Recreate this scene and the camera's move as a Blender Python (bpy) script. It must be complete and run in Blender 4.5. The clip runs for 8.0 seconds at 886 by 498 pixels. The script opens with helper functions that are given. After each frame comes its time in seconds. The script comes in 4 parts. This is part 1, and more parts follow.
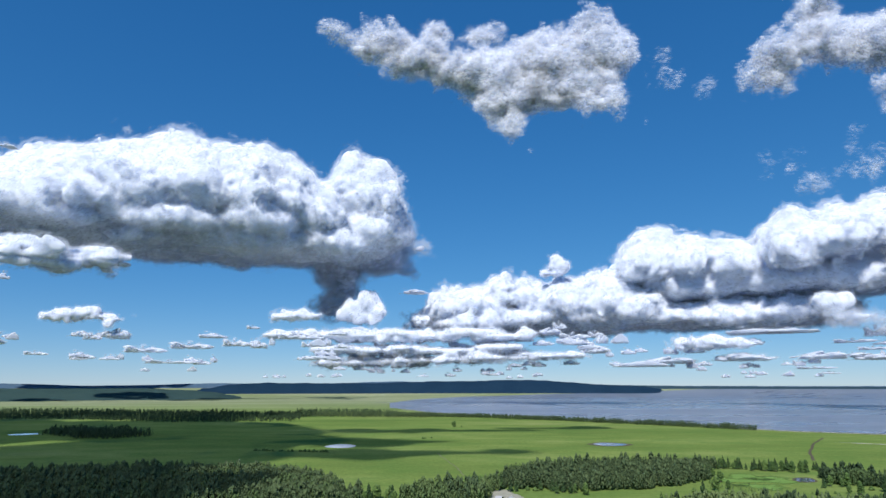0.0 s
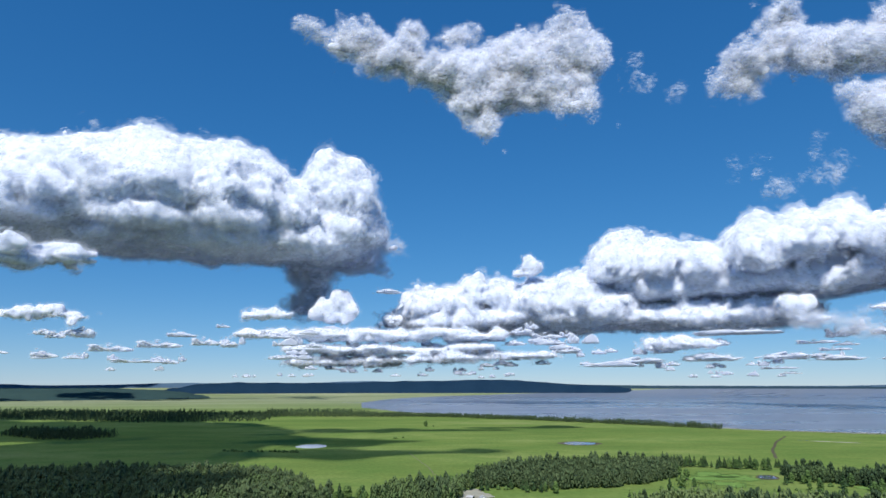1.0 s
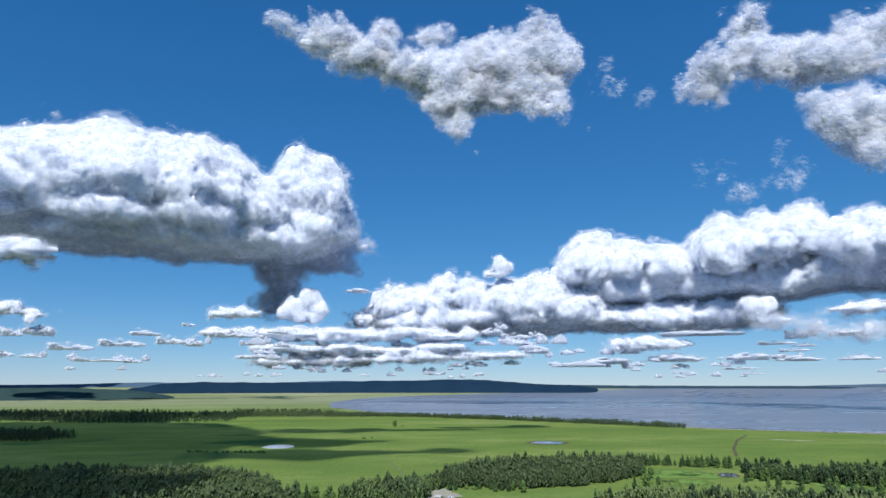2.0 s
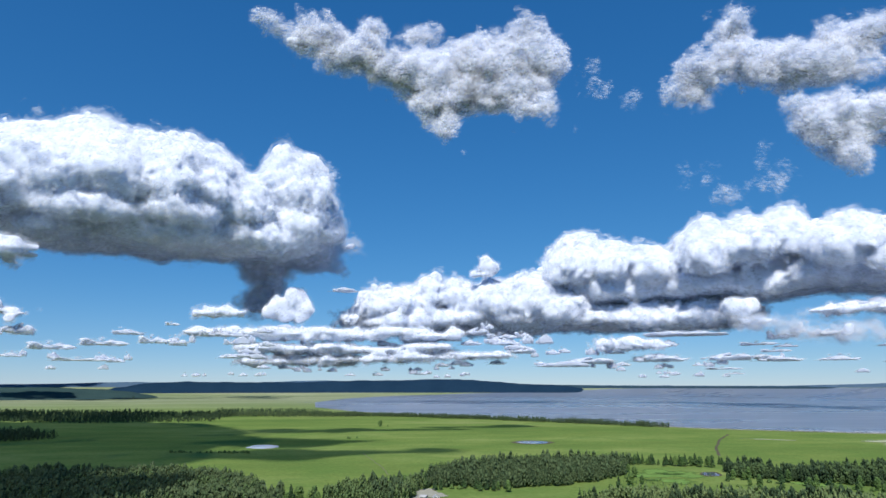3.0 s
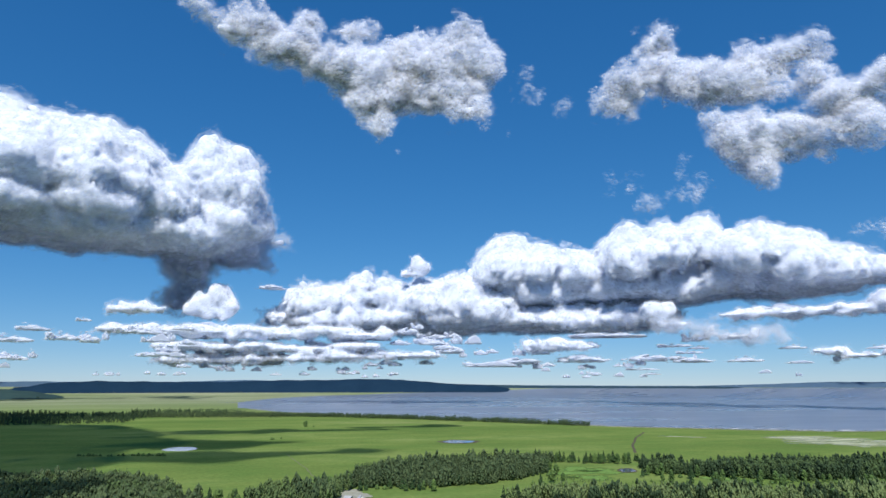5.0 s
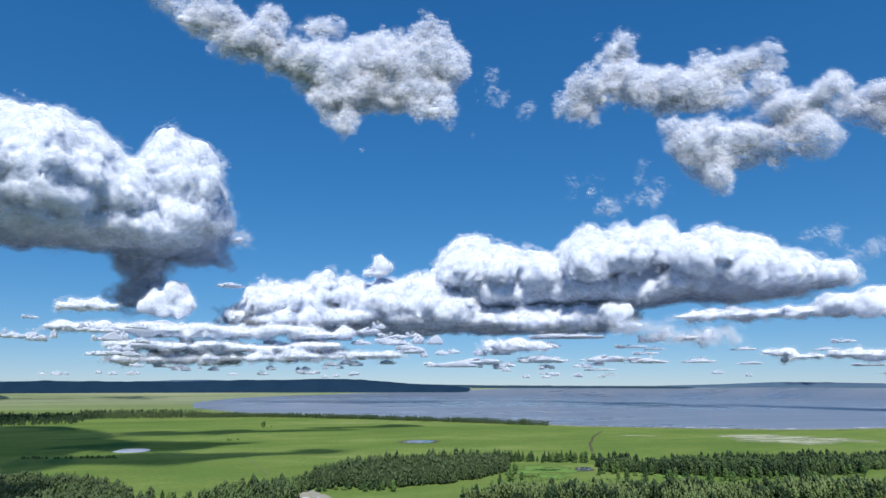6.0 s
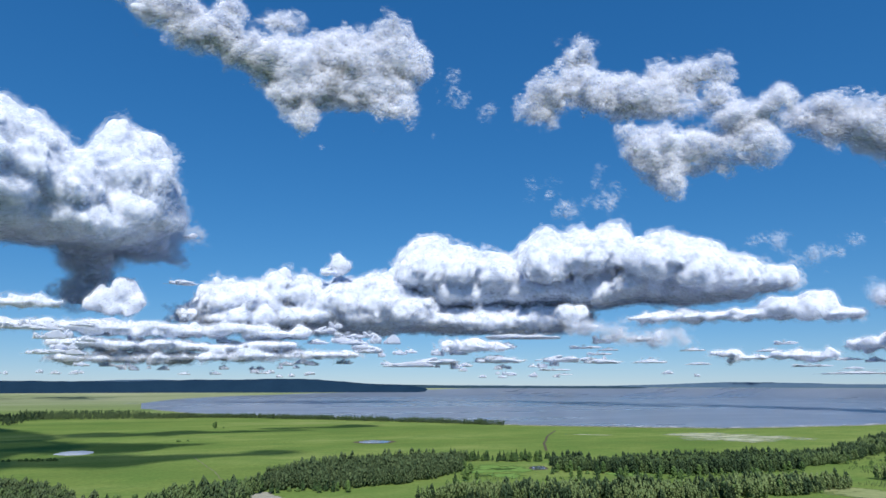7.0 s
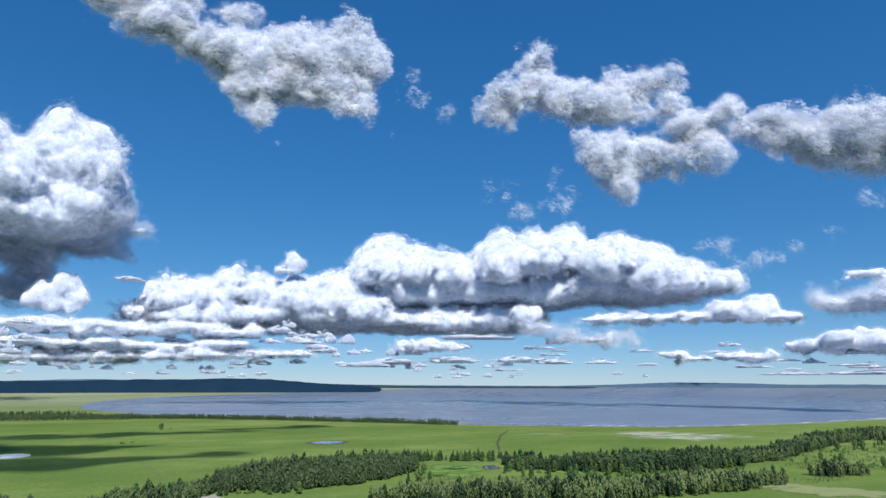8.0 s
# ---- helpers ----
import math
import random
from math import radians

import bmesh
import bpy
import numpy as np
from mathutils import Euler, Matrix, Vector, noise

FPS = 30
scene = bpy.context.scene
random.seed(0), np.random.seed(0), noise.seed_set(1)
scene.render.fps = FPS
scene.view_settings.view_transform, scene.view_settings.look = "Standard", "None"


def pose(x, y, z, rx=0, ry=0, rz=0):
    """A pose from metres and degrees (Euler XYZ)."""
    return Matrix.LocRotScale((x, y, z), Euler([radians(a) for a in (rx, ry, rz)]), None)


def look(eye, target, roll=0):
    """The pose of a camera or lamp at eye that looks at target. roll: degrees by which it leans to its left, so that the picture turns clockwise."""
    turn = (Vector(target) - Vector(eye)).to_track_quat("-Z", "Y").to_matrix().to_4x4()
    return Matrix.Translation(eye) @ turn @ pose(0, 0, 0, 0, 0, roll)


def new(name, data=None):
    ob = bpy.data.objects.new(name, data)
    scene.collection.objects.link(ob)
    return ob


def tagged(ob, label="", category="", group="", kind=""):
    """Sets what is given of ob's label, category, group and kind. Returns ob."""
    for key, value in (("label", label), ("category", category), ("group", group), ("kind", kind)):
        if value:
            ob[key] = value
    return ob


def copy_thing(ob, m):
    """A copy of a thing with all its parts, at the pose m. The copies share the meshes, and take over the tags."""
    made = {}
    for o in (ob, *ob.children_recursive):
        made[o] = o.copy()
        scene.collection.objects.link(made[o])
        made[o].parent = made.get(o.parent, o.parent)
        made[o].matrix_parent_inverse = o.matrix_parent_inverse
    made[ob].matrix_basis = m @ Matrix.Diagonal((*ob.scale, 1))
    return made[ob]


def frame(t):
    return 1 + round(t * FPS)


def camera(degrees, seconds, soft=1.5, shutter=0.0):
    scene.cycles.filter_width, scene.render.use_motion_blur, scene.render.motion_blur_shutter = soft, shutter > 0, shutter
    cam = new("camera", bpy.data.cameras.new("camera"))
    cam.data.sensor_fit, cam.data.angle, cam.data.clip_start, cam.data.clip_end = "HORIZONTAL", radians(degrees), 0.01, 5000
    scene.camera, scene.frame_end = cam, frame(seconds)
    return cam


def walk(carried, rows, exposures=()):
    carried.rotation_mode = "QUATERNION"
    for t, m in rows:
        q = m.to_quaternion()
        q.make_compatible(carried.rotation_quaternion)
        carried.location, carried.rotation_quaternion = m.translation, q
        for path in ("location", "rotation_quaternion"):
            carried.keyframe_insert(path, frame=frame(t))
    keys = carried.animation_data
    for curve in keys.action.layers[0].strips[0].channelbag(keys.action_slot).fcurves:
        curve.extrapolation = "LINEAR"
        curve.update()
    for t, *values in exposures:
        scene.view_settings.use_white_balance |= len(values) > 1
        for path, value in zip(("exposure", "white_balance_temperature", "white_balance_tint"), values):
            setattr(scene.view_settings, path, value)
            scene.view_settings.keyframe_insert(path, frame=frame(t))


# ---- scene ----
EYE = 60.0
cam = camera(72.68, 8.0)


def stand(t, yaw, tilt, lean):
    return t, pose(0, 0, EYE, 90 + tilt, 0, -yaw) @ pose(0, 0, 0, 0, 0, -lean)


# the camera hangs still in the air and pans to the right
walk(cam, [
    stand(0.0, 0.0, 12.80, 0.05), stand(0.5, 1.281, 12.785, 0.05), stand(1.0, 2.572, 12.77, 0.05),
    stand(1.5, 4.457, 12.755, 0.03), stand(3.0, 6.709, 12.731, -0.02), stand(3.5, 8.578, 12.722, -0.03),
    stand(4.0, 9.956, 12.72, -0.05), stand(4.5, 11.556, 12.72, -0.06), stand(6.0, 16.961, 12.724, -0.10),
    stand(6.5, 18.763, 12.724, -0.11), stand(7.0, 20.956, 12.725, -0.11), stand(7.5, 23.073, 12.73, -0.12),
    stand(8.0, 25.152, 12.735, -0.15)])

# ---- world and sun ----
SUN_AZ, SUN_EL = -165.0, 44.0      # azimuth from straight ahead, clockwise
scene.view_settings.exposure = 0.16
world = bpy.data.worlds.new("sky")
scene.world = world
world.use_nodes = True
sky = world.node_tree.nodes.new("ShaderNodeTexSky")
sky.sky_type, sky.sun_disc = "NISHITA", False
sky.sun_elevation, sky.sun_rotation = radians(SUN_EL), radians(SUN_AZ)
sky.altitude, sky.air_density, sky.dust_density, sky.ozone_density = 2200, 1.0, 0.0, 5.0
back = world.node_tree.nodes["Background"]
back.inputs["Strength"].default_value = 0.105
tint = world.node_tree.nodes.new("ShaderNodeMix")
tint.data_type, tint.blend_type = "RGBA", "MULTIPLY"
tint.inputs[0].default_value, tint.inputs[7].default_value = 1.0, (0.78, 0.985, 1.12, 1)
deep = world.node_tree.nodes.new("ShaderNodeHueSaturation")
deep.inputs["Saturation"].default_value = 1.16
world.node_tree.links.new(sky.outputs[0], tint.inputs[6])
world.node_tree.links.new(tint.outputs[2], deep.inputs["Color"])
# clear dry air: the sky pales less towards the skyline, blue least of all
apart, together = world.node_tree.nodes.new("ShaderNodeSeparateColor"), world.node_tree.nodes.new("ShaderNodeCombineColor")
world.node_tree.links.new(deep.outputs[0], apart.inputs[0])
for k, (power, gain) in enumerate(((0.76, 1.025), (0.662, 1.235), (0.53, 1.899))):
    bend, scale = world.node_tree.nodes.new("ShaderNodeMath"), world.node_tree.nodes.new("ShaderNodeMath")
    bend.operation, scale.operation = "POWER", "MULTIPLY"
    bend.inputs[1].default_value, scale.inputs[1].default_value = power, gain
    world.node_tree.links.new(apart.outputs[k], bend.inputs[0])
    world.node_tree.links.new(bend.outputs[0], scale.inputs[0])
    world.node_tree.links.new(scale.outputs[0], together.inputs[k])
world.node_tree.links.new(together.outputs[0], back.inputs[0])
scene.cycles.transparent_max_bounces = 64
scene.cycles.max_bounces, scene.cycles.diffuse_bounces, scene.cycles.transmission_bounces = 16, 10, 12
lamp = bpy.data.lights.new("sun", "SUN")
lamp.energy, lamp.angle, lamp.color = 4.5, radians(0.53), (1.0, 0.955, 0.90)
sun = new("sun", lamp)
sun_way = Vector((math.sin(radians(SUN_AZ)) * math.cos(radians(SUN_EL)),
                  math.cos(radians(SUN_AZ)) * math.cos(radians(SUN_EL)), math.sin(radians(SUN_EL))))
sun.matrix_world = look(sun_way * 2000, (0, 0, 0))


# ---- materials ----
class Nodes:
    """A node material under construction."""

    def __init__(self, name, rough=0.9, spec=0.2):
        self.mat = bpy.data.materials.new(name)
        self.mat.use_nodes = True
        self.tree = self.mat.node_tree
        self.bsdf = self.tree.nodes["Principled BSDF"]
        self.out = self.tree.nodes["Material Output"]
        self.bsdf.inputs["Roughness"].default_value = rough
        self.bsdf.inputs["Specular IOR Level"].default_value = spec
        self.where = self.tree.nodes.new("ShaderNodeNewGeometry").outputs["Position"]

    def link(self, a, b):
        self.tree.links.new(a, b)

    def scaled(self, sx, sy, sz, turn=0.0):
        n = self.tree.nodes.new("ShaderNodeMapping")
        n.inputs["Scale"].default_value = (sx, sy, sz)
        n.inputs["Rotation"].default_value = (0, 0, radians(turn))
        self.link(self.where, n.inputs["Vector"])
        return n.outputs[0]

    def noise(self, size, detail=4, rough=0.55, vec=None):
        n = self.tree.nodes.new("ShaderNodeTexNoise")
        n.inputs["Scale"].default_value = 1.0 / size
        n.inputs["Detail"].default_value = detail
        n.inputs["Roughness"].default_value = rough
        self.link(vec or self.where, n.inputs["Vector"])
        return n.outputs["Fac"]

    def ramp(self, fac, stops):
        n = self.tree.nodes.new("ShaderNodeValToRGB")
        while len(n.color_ramp.elements) < len(stops):
            n.color_ramp.elements.new(0.5)
        for el, (at, col) in zip(n.color_ramp.elements, stops):
            el.position, el.color = at, (*col, 1) if len(col) == 3 else col
        self.link(fac, n.inputs[0])
        return n.outputs[0]

    def mix(self, fac, a, b, how="MIX"):
        n = self.tree.nodes.new("ShaderNodeMix")
        n.data_type, n.blend_type = "RGBA", how
        for sock, v in ((n.inputs[0], fac), (n.inputs[6], a), (n.inputs[7], b)):
            if isinstance(v, (int, float)):
                sock.default_value = v
            elif isinstance(v, tuple):
                sock.default_value = (*v, 1)
            else:
                self.link(v, sock)
        return n.outputs[2]

    def bump(self, height, strength, distance):
        n = self.tree.nodes.new("ShaderNodeBump")
        n.inputs["Strength"].default_value, n.inputs["Distance"].default_value = strength, distance
        self.link(height, n.inputs["Height"])
        self.link(n.outputs[0], self.bsdf.inputs["Normal"])

    def cover(self, fac, lo, hi):
        """How much of the ground under it a growth hides: patchy, and sparser towards the patch's rim."""
        thin, spread = self.tree.nodes.new("ShaderNodeAttribute"), self.tree.nodes.new("ShaderNodeMath")
        thin.attribute_name = "bare"
        spread.operation = "MULTIPLY_ADD"
        spread.inputs[1].default_value = -0.3
        self.link(thin.outputs["Fac"], spread.inputs[0])
        self.link(fac, spread.inputs[2])
        self.link(self.ramp(spread.outputs[0], [(lo, (0, 0, 0)), (hi, (0.95, 0.95, 0.95))]), self.bsdf.inputs["Alpha"])

    def colour(self, c):
        if isinstance(c, tuple):
            self.bsdf.inputs["Base Color"].default_value = (*c, 1)
        else:
            self.link(c, self.bsdf.inputs["Base Color"])
        return self.mat


def ramp_grey(lo, hi):
    return [(lo, (0, 0, 0)), (hi, (1, 1, 1))]


def droplets(name, reach, thin=0.0):
    """The body of a cloud: light enters, scatters about reach metres far and leaves again. thin: how much is seen through it."""
    n = Nodes(name, 1.0, 0.0)
    n.bsdf.subsurface_method = "RANDOM_WALK"
    n.bsdf.inputs["Subsurface Weight"].default_value = 1.0
    n.bsdf.inputs["Subsurface Radius"].default_value = (1.0, 1.0, 1.0)
    n.bsdf.inputs["Subsurface Scale"].default_value = reach
    n.bsdf.inputs["Subsurface Anisotropy"].default_value = 0.3
    if thin:
        clear, last = n.tree.nodes.new("ShaderNodeBsdfTransparent"), n.tree.nodes.new("ShaderNodeMixShader")
        last.inputs[0].default_value = thin
        n.link(n.bsdf.outputs[0], last.inputs[1])
        n.link(clear.outputs[0], last.inputs[2])
        n.link(last.outputs[0], n.out.inputs["Surface"])
    return n.colour((0.585, 0.632, 0.73))


def vapour(name, amount, wisp=False, colour=(0.66, 0.72, 0.80, 1)):
    """Thin vapour, lit from both sides and seen through. amount: how dense it is.
    wisp: thins out to nothing towards the rim of each tuft."""
    n = Nodes(name, 1.0, 0.0)
    tree = n.tree
    front, rear, both = (tree.nodes.new(k) for k in ("ShaderNodeBsdfDiffuse", "ShaderNodeBsdfTranslucent", "ShaderNodeMixShader"))
    for sh in (front, rear):
        sh.inputs["Color"].default_value = colour
    both.inputs[0].default_value = 0.4
    n.link(front.outputs[0], both.inputs[1])
    n.link(rear.outputs[0], both.inputs[2])
    clear, last = tree.nodes.new("ShaderNodeBsdfTransparent"), tree.nodes.new("ShaderNodeMixShader")
    last.inputs[0].default_value = amount
    if wisp:
        thin, times = tree.nodes.new("ShaderNodeAttribute"), tree.nodes.new("ShaderNodeMath")
        thin.attribute_name = "dense"
        times.operation = "MULTIPLY"
        times.inputs[1].default_value = amount
        n.link(thin.outputs["Fac"], times.inputs[0])
        n.link(times.outputs[0], last.inputs[0])
    n.link(clear.outputs[0], last.inputs[1])
    n.link(both.outputs[0], last.inputs[2])
    n.link(last.outputs[0], n.out.inputs["Surface"])
    tree.nodes.remove(n.bsdf)
    return n.mat


def meadow_material():
    n = Nodes("meadow_grass", 1.0, 0.0)
    streak = n.noise(150, 6, 0.62, n.scaled(0.4, 1, 1, 8))
    base = n.ramp(streak, [(0.34, (0.115, 0.178, 0.048)), (0.48, (0.160, 0.228, 0.060)), (0.60, (0.210, 0.272, 0.082)), (0.72, (0.26, 0.29, 0.12))])
    patchy = n.ramp(n.noise(32, 6, 0.7, n.scaled(0.6, 1, 1, -12)), ramp_grey(0.42, 0.66))
    base = n.mix(patchy, base, n.mix(0.6, base, (0.095, 0.185, 0.045)))
    # haze painted into the grass: it pales with distance from the middle
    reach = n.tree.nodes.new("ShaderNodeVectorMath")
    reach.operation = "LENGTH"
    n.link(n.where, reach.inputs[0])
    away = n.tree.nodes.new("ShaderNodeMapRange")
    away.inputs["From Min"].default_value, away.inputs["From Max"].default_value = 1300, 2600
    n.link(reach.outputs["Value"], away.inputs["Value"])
    hazy_grass = n.ramp(n.noise(220, 5, 0.6, n.scaled(0.3, 1, 1, 5)), [(0.35, (0.19, 0.24, 0.12)), (0.65, (0.29, 0.32, 0.20))])
    base = n.mix(away.outputs[0], base, hazy_grass)
    # unseen outer ground, made pale blue-grey to bounce light onto cloud undersides
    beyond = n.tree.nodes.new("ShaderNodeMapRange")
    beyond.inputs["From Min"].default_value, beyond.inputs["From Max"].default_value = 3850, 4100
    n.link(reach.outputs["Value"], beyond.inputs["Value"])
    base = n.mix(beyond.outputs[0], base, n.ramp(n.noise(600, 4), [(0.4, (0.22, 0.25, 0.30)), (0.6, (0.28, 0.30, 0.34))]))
    tuft = n.ramp(n.noise(3.5, 5, 0.7), [(0.3, (0.8, 0.8, 0.8)), (0.7, (1.15, 1.15, 1.15))])
    base = n.mix(1.0, base, tuft, "MULTIPLY")
    n.bump(n.noise(1.6, 4, 0.7), 0.5, 0.5)
    return n.colour(base)


def foliage_material(name, dark, mid, light, size=3.0):
    n = Nodes(name, 0.8, 0.12)
    island = n.tree.nodes.new("ShaderNodeNewGeometry").outputs["Random Per Island"]
    own = n.tree.nodes.new("ShaderNodeObjectInfo").outputs["Random"]
    tone = n.mix(0.35, n.mix(0.45, n.noise(size, 4, 0.7), island), own)
    return n.colour(n.ramp(tone, [(0.2, dark), (0.5, mid), (0.8, light)]))


def plain_material(name, a, b, size, rough=0.9, bump=0.3, spec=0.05):
    n = Nodes(name, rough, spec)
    mixed = n.mix(0.5, n.noise(size, 5, 0.6), n.noise(size * 0.12, 4, 0.7))
    n.bump(mixed, bump, size * 0.1)
    return n.colour(n.ramp(mixed, [(0.35, a), (0.65, b)]))


def water_material(name, base, rough, wave):
    n = Nodes(name, rough, 0.5)
    n.bsdf.inputs["IOR"].default_value = 1.33
    streak = n.noise(320, 5, 0.6, n.scaled(0.3, 1.2, 1, -6))
    n.bump(n.mix(0.5, n.noise(wave, 3, 0.6), n.noise(wave * 7, 3, 0.6)), 0.14, wave * 0.12)
    dull = tuple(c * 0.8 for c in base)
    n.link(n.ramp(streak, [(0.35, (rough * 0.7,) * 3), (0.65, (min(1, rough * 1.4),) * 3)]), n.bsdf.inputs["Roughness"])
    return n.colour(n.ramp(streak, [(0.35, dull), (0.65, base)]))


def streaked(name, a, b, size, lo, hi):
    """Ground cover in streaks, with what lies under it showing between."""
    n = Nodes(name, 1.0, 0.0)
    n.cover(n.noise(size, 6, 0.65, n.scaled(0.5, 1, 1, 20)), lo, hi)
    return n.colour(n.ramp(n.noise(size * 0.4, 5, 0.7), [(0.35, a), (0.65, b)]))


def dry_material():
    """Bleached grass in feathery streaks, with the meadow showing between."""
    n = Nodes("dry_pale_grass", 1.0, 0.0)
    n.cover(n.noise(20, 6, 0.72, n.scaled(0.2, 1, 1, 40)), 0.34, 0.62)
    return n.colour(n.ramp(n.noise(9, 5, 0.7), [(0.35, (0.36, 0.40, 0.24)), (0.65, (0.60, 0.62, 0.48))]))


BODY_FAR, BODY_MID, BODY_NEAR = droplets("cloud_body_far", 80.0), droplets("cloud_body", 46.0), droplets("cloud_body_near", 16.0)
VEILS = {a: vapour("cloud_veil_%d" % (100 * a), a) for a in (0.13, 0.52)}
# BODY_THIN lets sky through, standing in for haze over skyline clouds
BODY_SMALL, BODY_THIN = droplets("cloud_body_small", 9.0), droplets("cloud_body_thin", 8.0, 0.3)
WISP = vapour("cloud_wisp", 0.30, True)
HAZE = vapour("cloud_haze", 0.40, True, (0.845, 0.876, 0.94, 1))
MEADOW = meadow_material()
PINE = foliage_material("conifer_foliage", (0.022, 0.048, 0.020), (0.042, 0.080, 0.030), (0.068, 0.118, 0.038))
BIRCH = foliage_material("birch_foliage", (0.045, 0.085, 0.028), (0.078, 0.135, 0.040), (0.12, 0.185, 0.055))
FOREST = foliage_material("forest_foliage", (0.026, 0.048, 0.024), (0.050, 0.084, 0.038), (0.092, 0.130, 0.058), 9.0)
LEAFY = foliage_material("leafy_foliage", (0.050, 0.085, 0.034), (0.090, 0.140, 0.052), (0.145, 0.195, 0.078), 9.0)
FRESH = streaked("fresh_grass", (0.13, 0.24, 0.06), (0.19, 0.31, 0.085), 16, 0.36, 0.5)
PALE_GRASS = streaked("pale_grass", (0.23, 0.28, 0.12), (0.31, 0.34, 0.16), 20, 0.28, 0.45)
REEDS = streaked("reeds", (0.05, 0.10, 0.03), (0.08, 0.14, 0.04), 6, 0.46, 0.55)
SHALLOW = streaked("muddy_shallows", (0.30, 0.32, 0.33), (0.42, 0.44, 0.45), 30, 0.45, 0.6)
FOAM = streaked("surf", (0.70, 0.72, 0.74), (0.85, 0.86, 0.87), 14, 0.47, 0.6)
PAINT = plain_material("white_painted_boards", (0.68, 0.68, 0.66), (0.82, 0.82, 0.80), 1.2)
BOARD = plain_material("weathered_boards", (0.30, 0.27, 0.23), (0.46, 0.42, 0.37), 1.0)
TIN = plain_material("grey_tin_roof", (0.34, 0.35, 0.37), (0.50, 0.51, 0.53), 1.5, 0.5, 0.1, 0.4)
PANE = plain_material("window_glass", (0.02, 0.025, 0.03), (0.03, 0.035, 0.04), 1.0, 0.05, 0.0, 0.5)
WORN = plain_material("worn_grass", (0.13, 0.16, 0.07), (0.19, 0.20, 0.11), 8)
BARK = plain_material("bark", (0.10, 0.085, 0.07), (0.28, 0.25, 0.21), 0.8)
# hill forest: haze and cloud shadow put into the navy base colour
HAZED_WOOD = plain_material("hazed_shaded_woodland", (0.009, 0.026, 0.052), (0.014, 0.036, 0.066), 90, spec=0.0)
PLAIN_WOOD = plain_material("plain_woodland", (0.030, 0.060, 0.062), (0.044, 0.080, 0.075), 60, spec=0.0)
# shore woods: blue of the haze put into the base colour
HAZED_SHORE = plain_material("hazed_shore_woodland", (0.020, 0.044, 0.066), (0.030, 0.058, 0.078), 70, spec=0.0)
# skyline hills: the air's haze painted as a pale blue base colour
HAZE_BLUE_WOOD = plain_material("hazy_blue_woodland", (0.062, 0.112, 0.175), (0.08, 0.13, 0.19), 120, spec=0.0)
LAKE = water_material("lake_water", (0.17, 0.21, 0.275), 0.3, 6.0)
POND = water_material("pond_water", (0.10, 0.13, 0.17), 0.08, 1.5)
# bright cloud's reflection put into the pale base colour, besides the real gloss
PALE_POND = plain_material("painted_reflection_water", (0.62, 0.64, 0.65), (0.78, 0.80, 0.80), 14, 0.08, 0.02, 0.5)
MUD = plain_material("dark_mud", (0.07, 0.065, 0.045), (0.13, 0.12, 0.07), 5)
DRY = dry_material()
SAND = plain_material("sandy_soil", (0.27, 0.27, 0.21), (0.40, 0.39, 0.32), 6)


# ---- plan ----
def rise(r):
    """The far land and the lake's far end climb gently towards the skyline."""
    r = np.asarray(r, float)
    return 5.8e-6 * np.maximum(0, r - 2500.0) ** 2 + 3.8e-4 * np.clip(r - 3300.0, 0, 330) ** 2


def spot(az, r, up=0.0):
    """The place r metres out at an azimuth in degrees, on the ground."""
    a = radians(az)
    return Vector((r * math.sin(a), r * math.cos(a), float(rise(r)) + up))


def mesh_of(name, verts, faces, smooth=False):
    """A mesh from an array of corners and an array of faces, all with the same number of corners."""
    me = bpy.data.meshes.new(name)
    verts, faces = np.asarray(verts, np.float32), np.asarray(faces, np.int32)
    k = faces.shape[1]
    me.vertices.add(len(verts))
    me.vertices.foreach_set("co", verts.ravel())
    me.loops.add(faces.size)
    me.loops.foreach_set("vertex_index", faces.ravel())
    me.polygons.add(len(faces))
    me.polygons.foreach_set("loop_start", np.arange(0, faces.size, k, dtype=np.int32))
    me.polygons.foreach_set("loop_total", np.full(len(faces), k, np.int32))
    me.polygons.foreach_set("use_smooth", np.full(len(faces), smooth))
    me.update(calc_edges=True)
    return me


def solid(name, me, material, parent=None, label=""):
    me.materials.append(material)
    ob = new(name, me)
    if parent:
        ob.parent = parent
    return tagged(ob, label)


def grid_faces(n, m):
    """Quads of a grid of n rows and m columns."""
    i = (np.arange(n - 1)[:, None] * m + np.arange(m - 1)[None, :]).ravel()
    return np.stack([i, i + 1, i + m + 1, i + m], 1)


def curve(points, xs):
    """A smooth line through (az, value) points, at xs."""
    px, py = np.array(points).T
    ys = np.interp(xs, px, py)
    k = np.hanning(9)
    return np.convolve(np.pad(ys, 4, mode="edge"), k / k.sum(), "valid")


# the ground: one sheet of rings, out to the skyline all round
# rings past 3800 m are unseen, added to light the clouds from below
ring = np.r_[0.0, np.geomspace(20, 3280, 140), np.linspace(3300, 3780, 26), 4200, 7000, 12000]
turn = np.radians(np.linspace(-180, 180, 361))
gx, gy = ring[:, None] * np.sin(turn), ring[:, None] * np.cos(turn)
gz = np.where(ring > 3800, 40.0, rise(ring))[:, None] + 0 * gx
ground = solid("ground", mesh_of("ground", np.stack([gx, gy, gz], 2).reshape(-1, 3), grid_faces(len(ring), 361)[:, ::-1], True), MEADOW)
tagged(ground, "wide flat green meadow with streaks of paler grass", "ground", kind="structure")

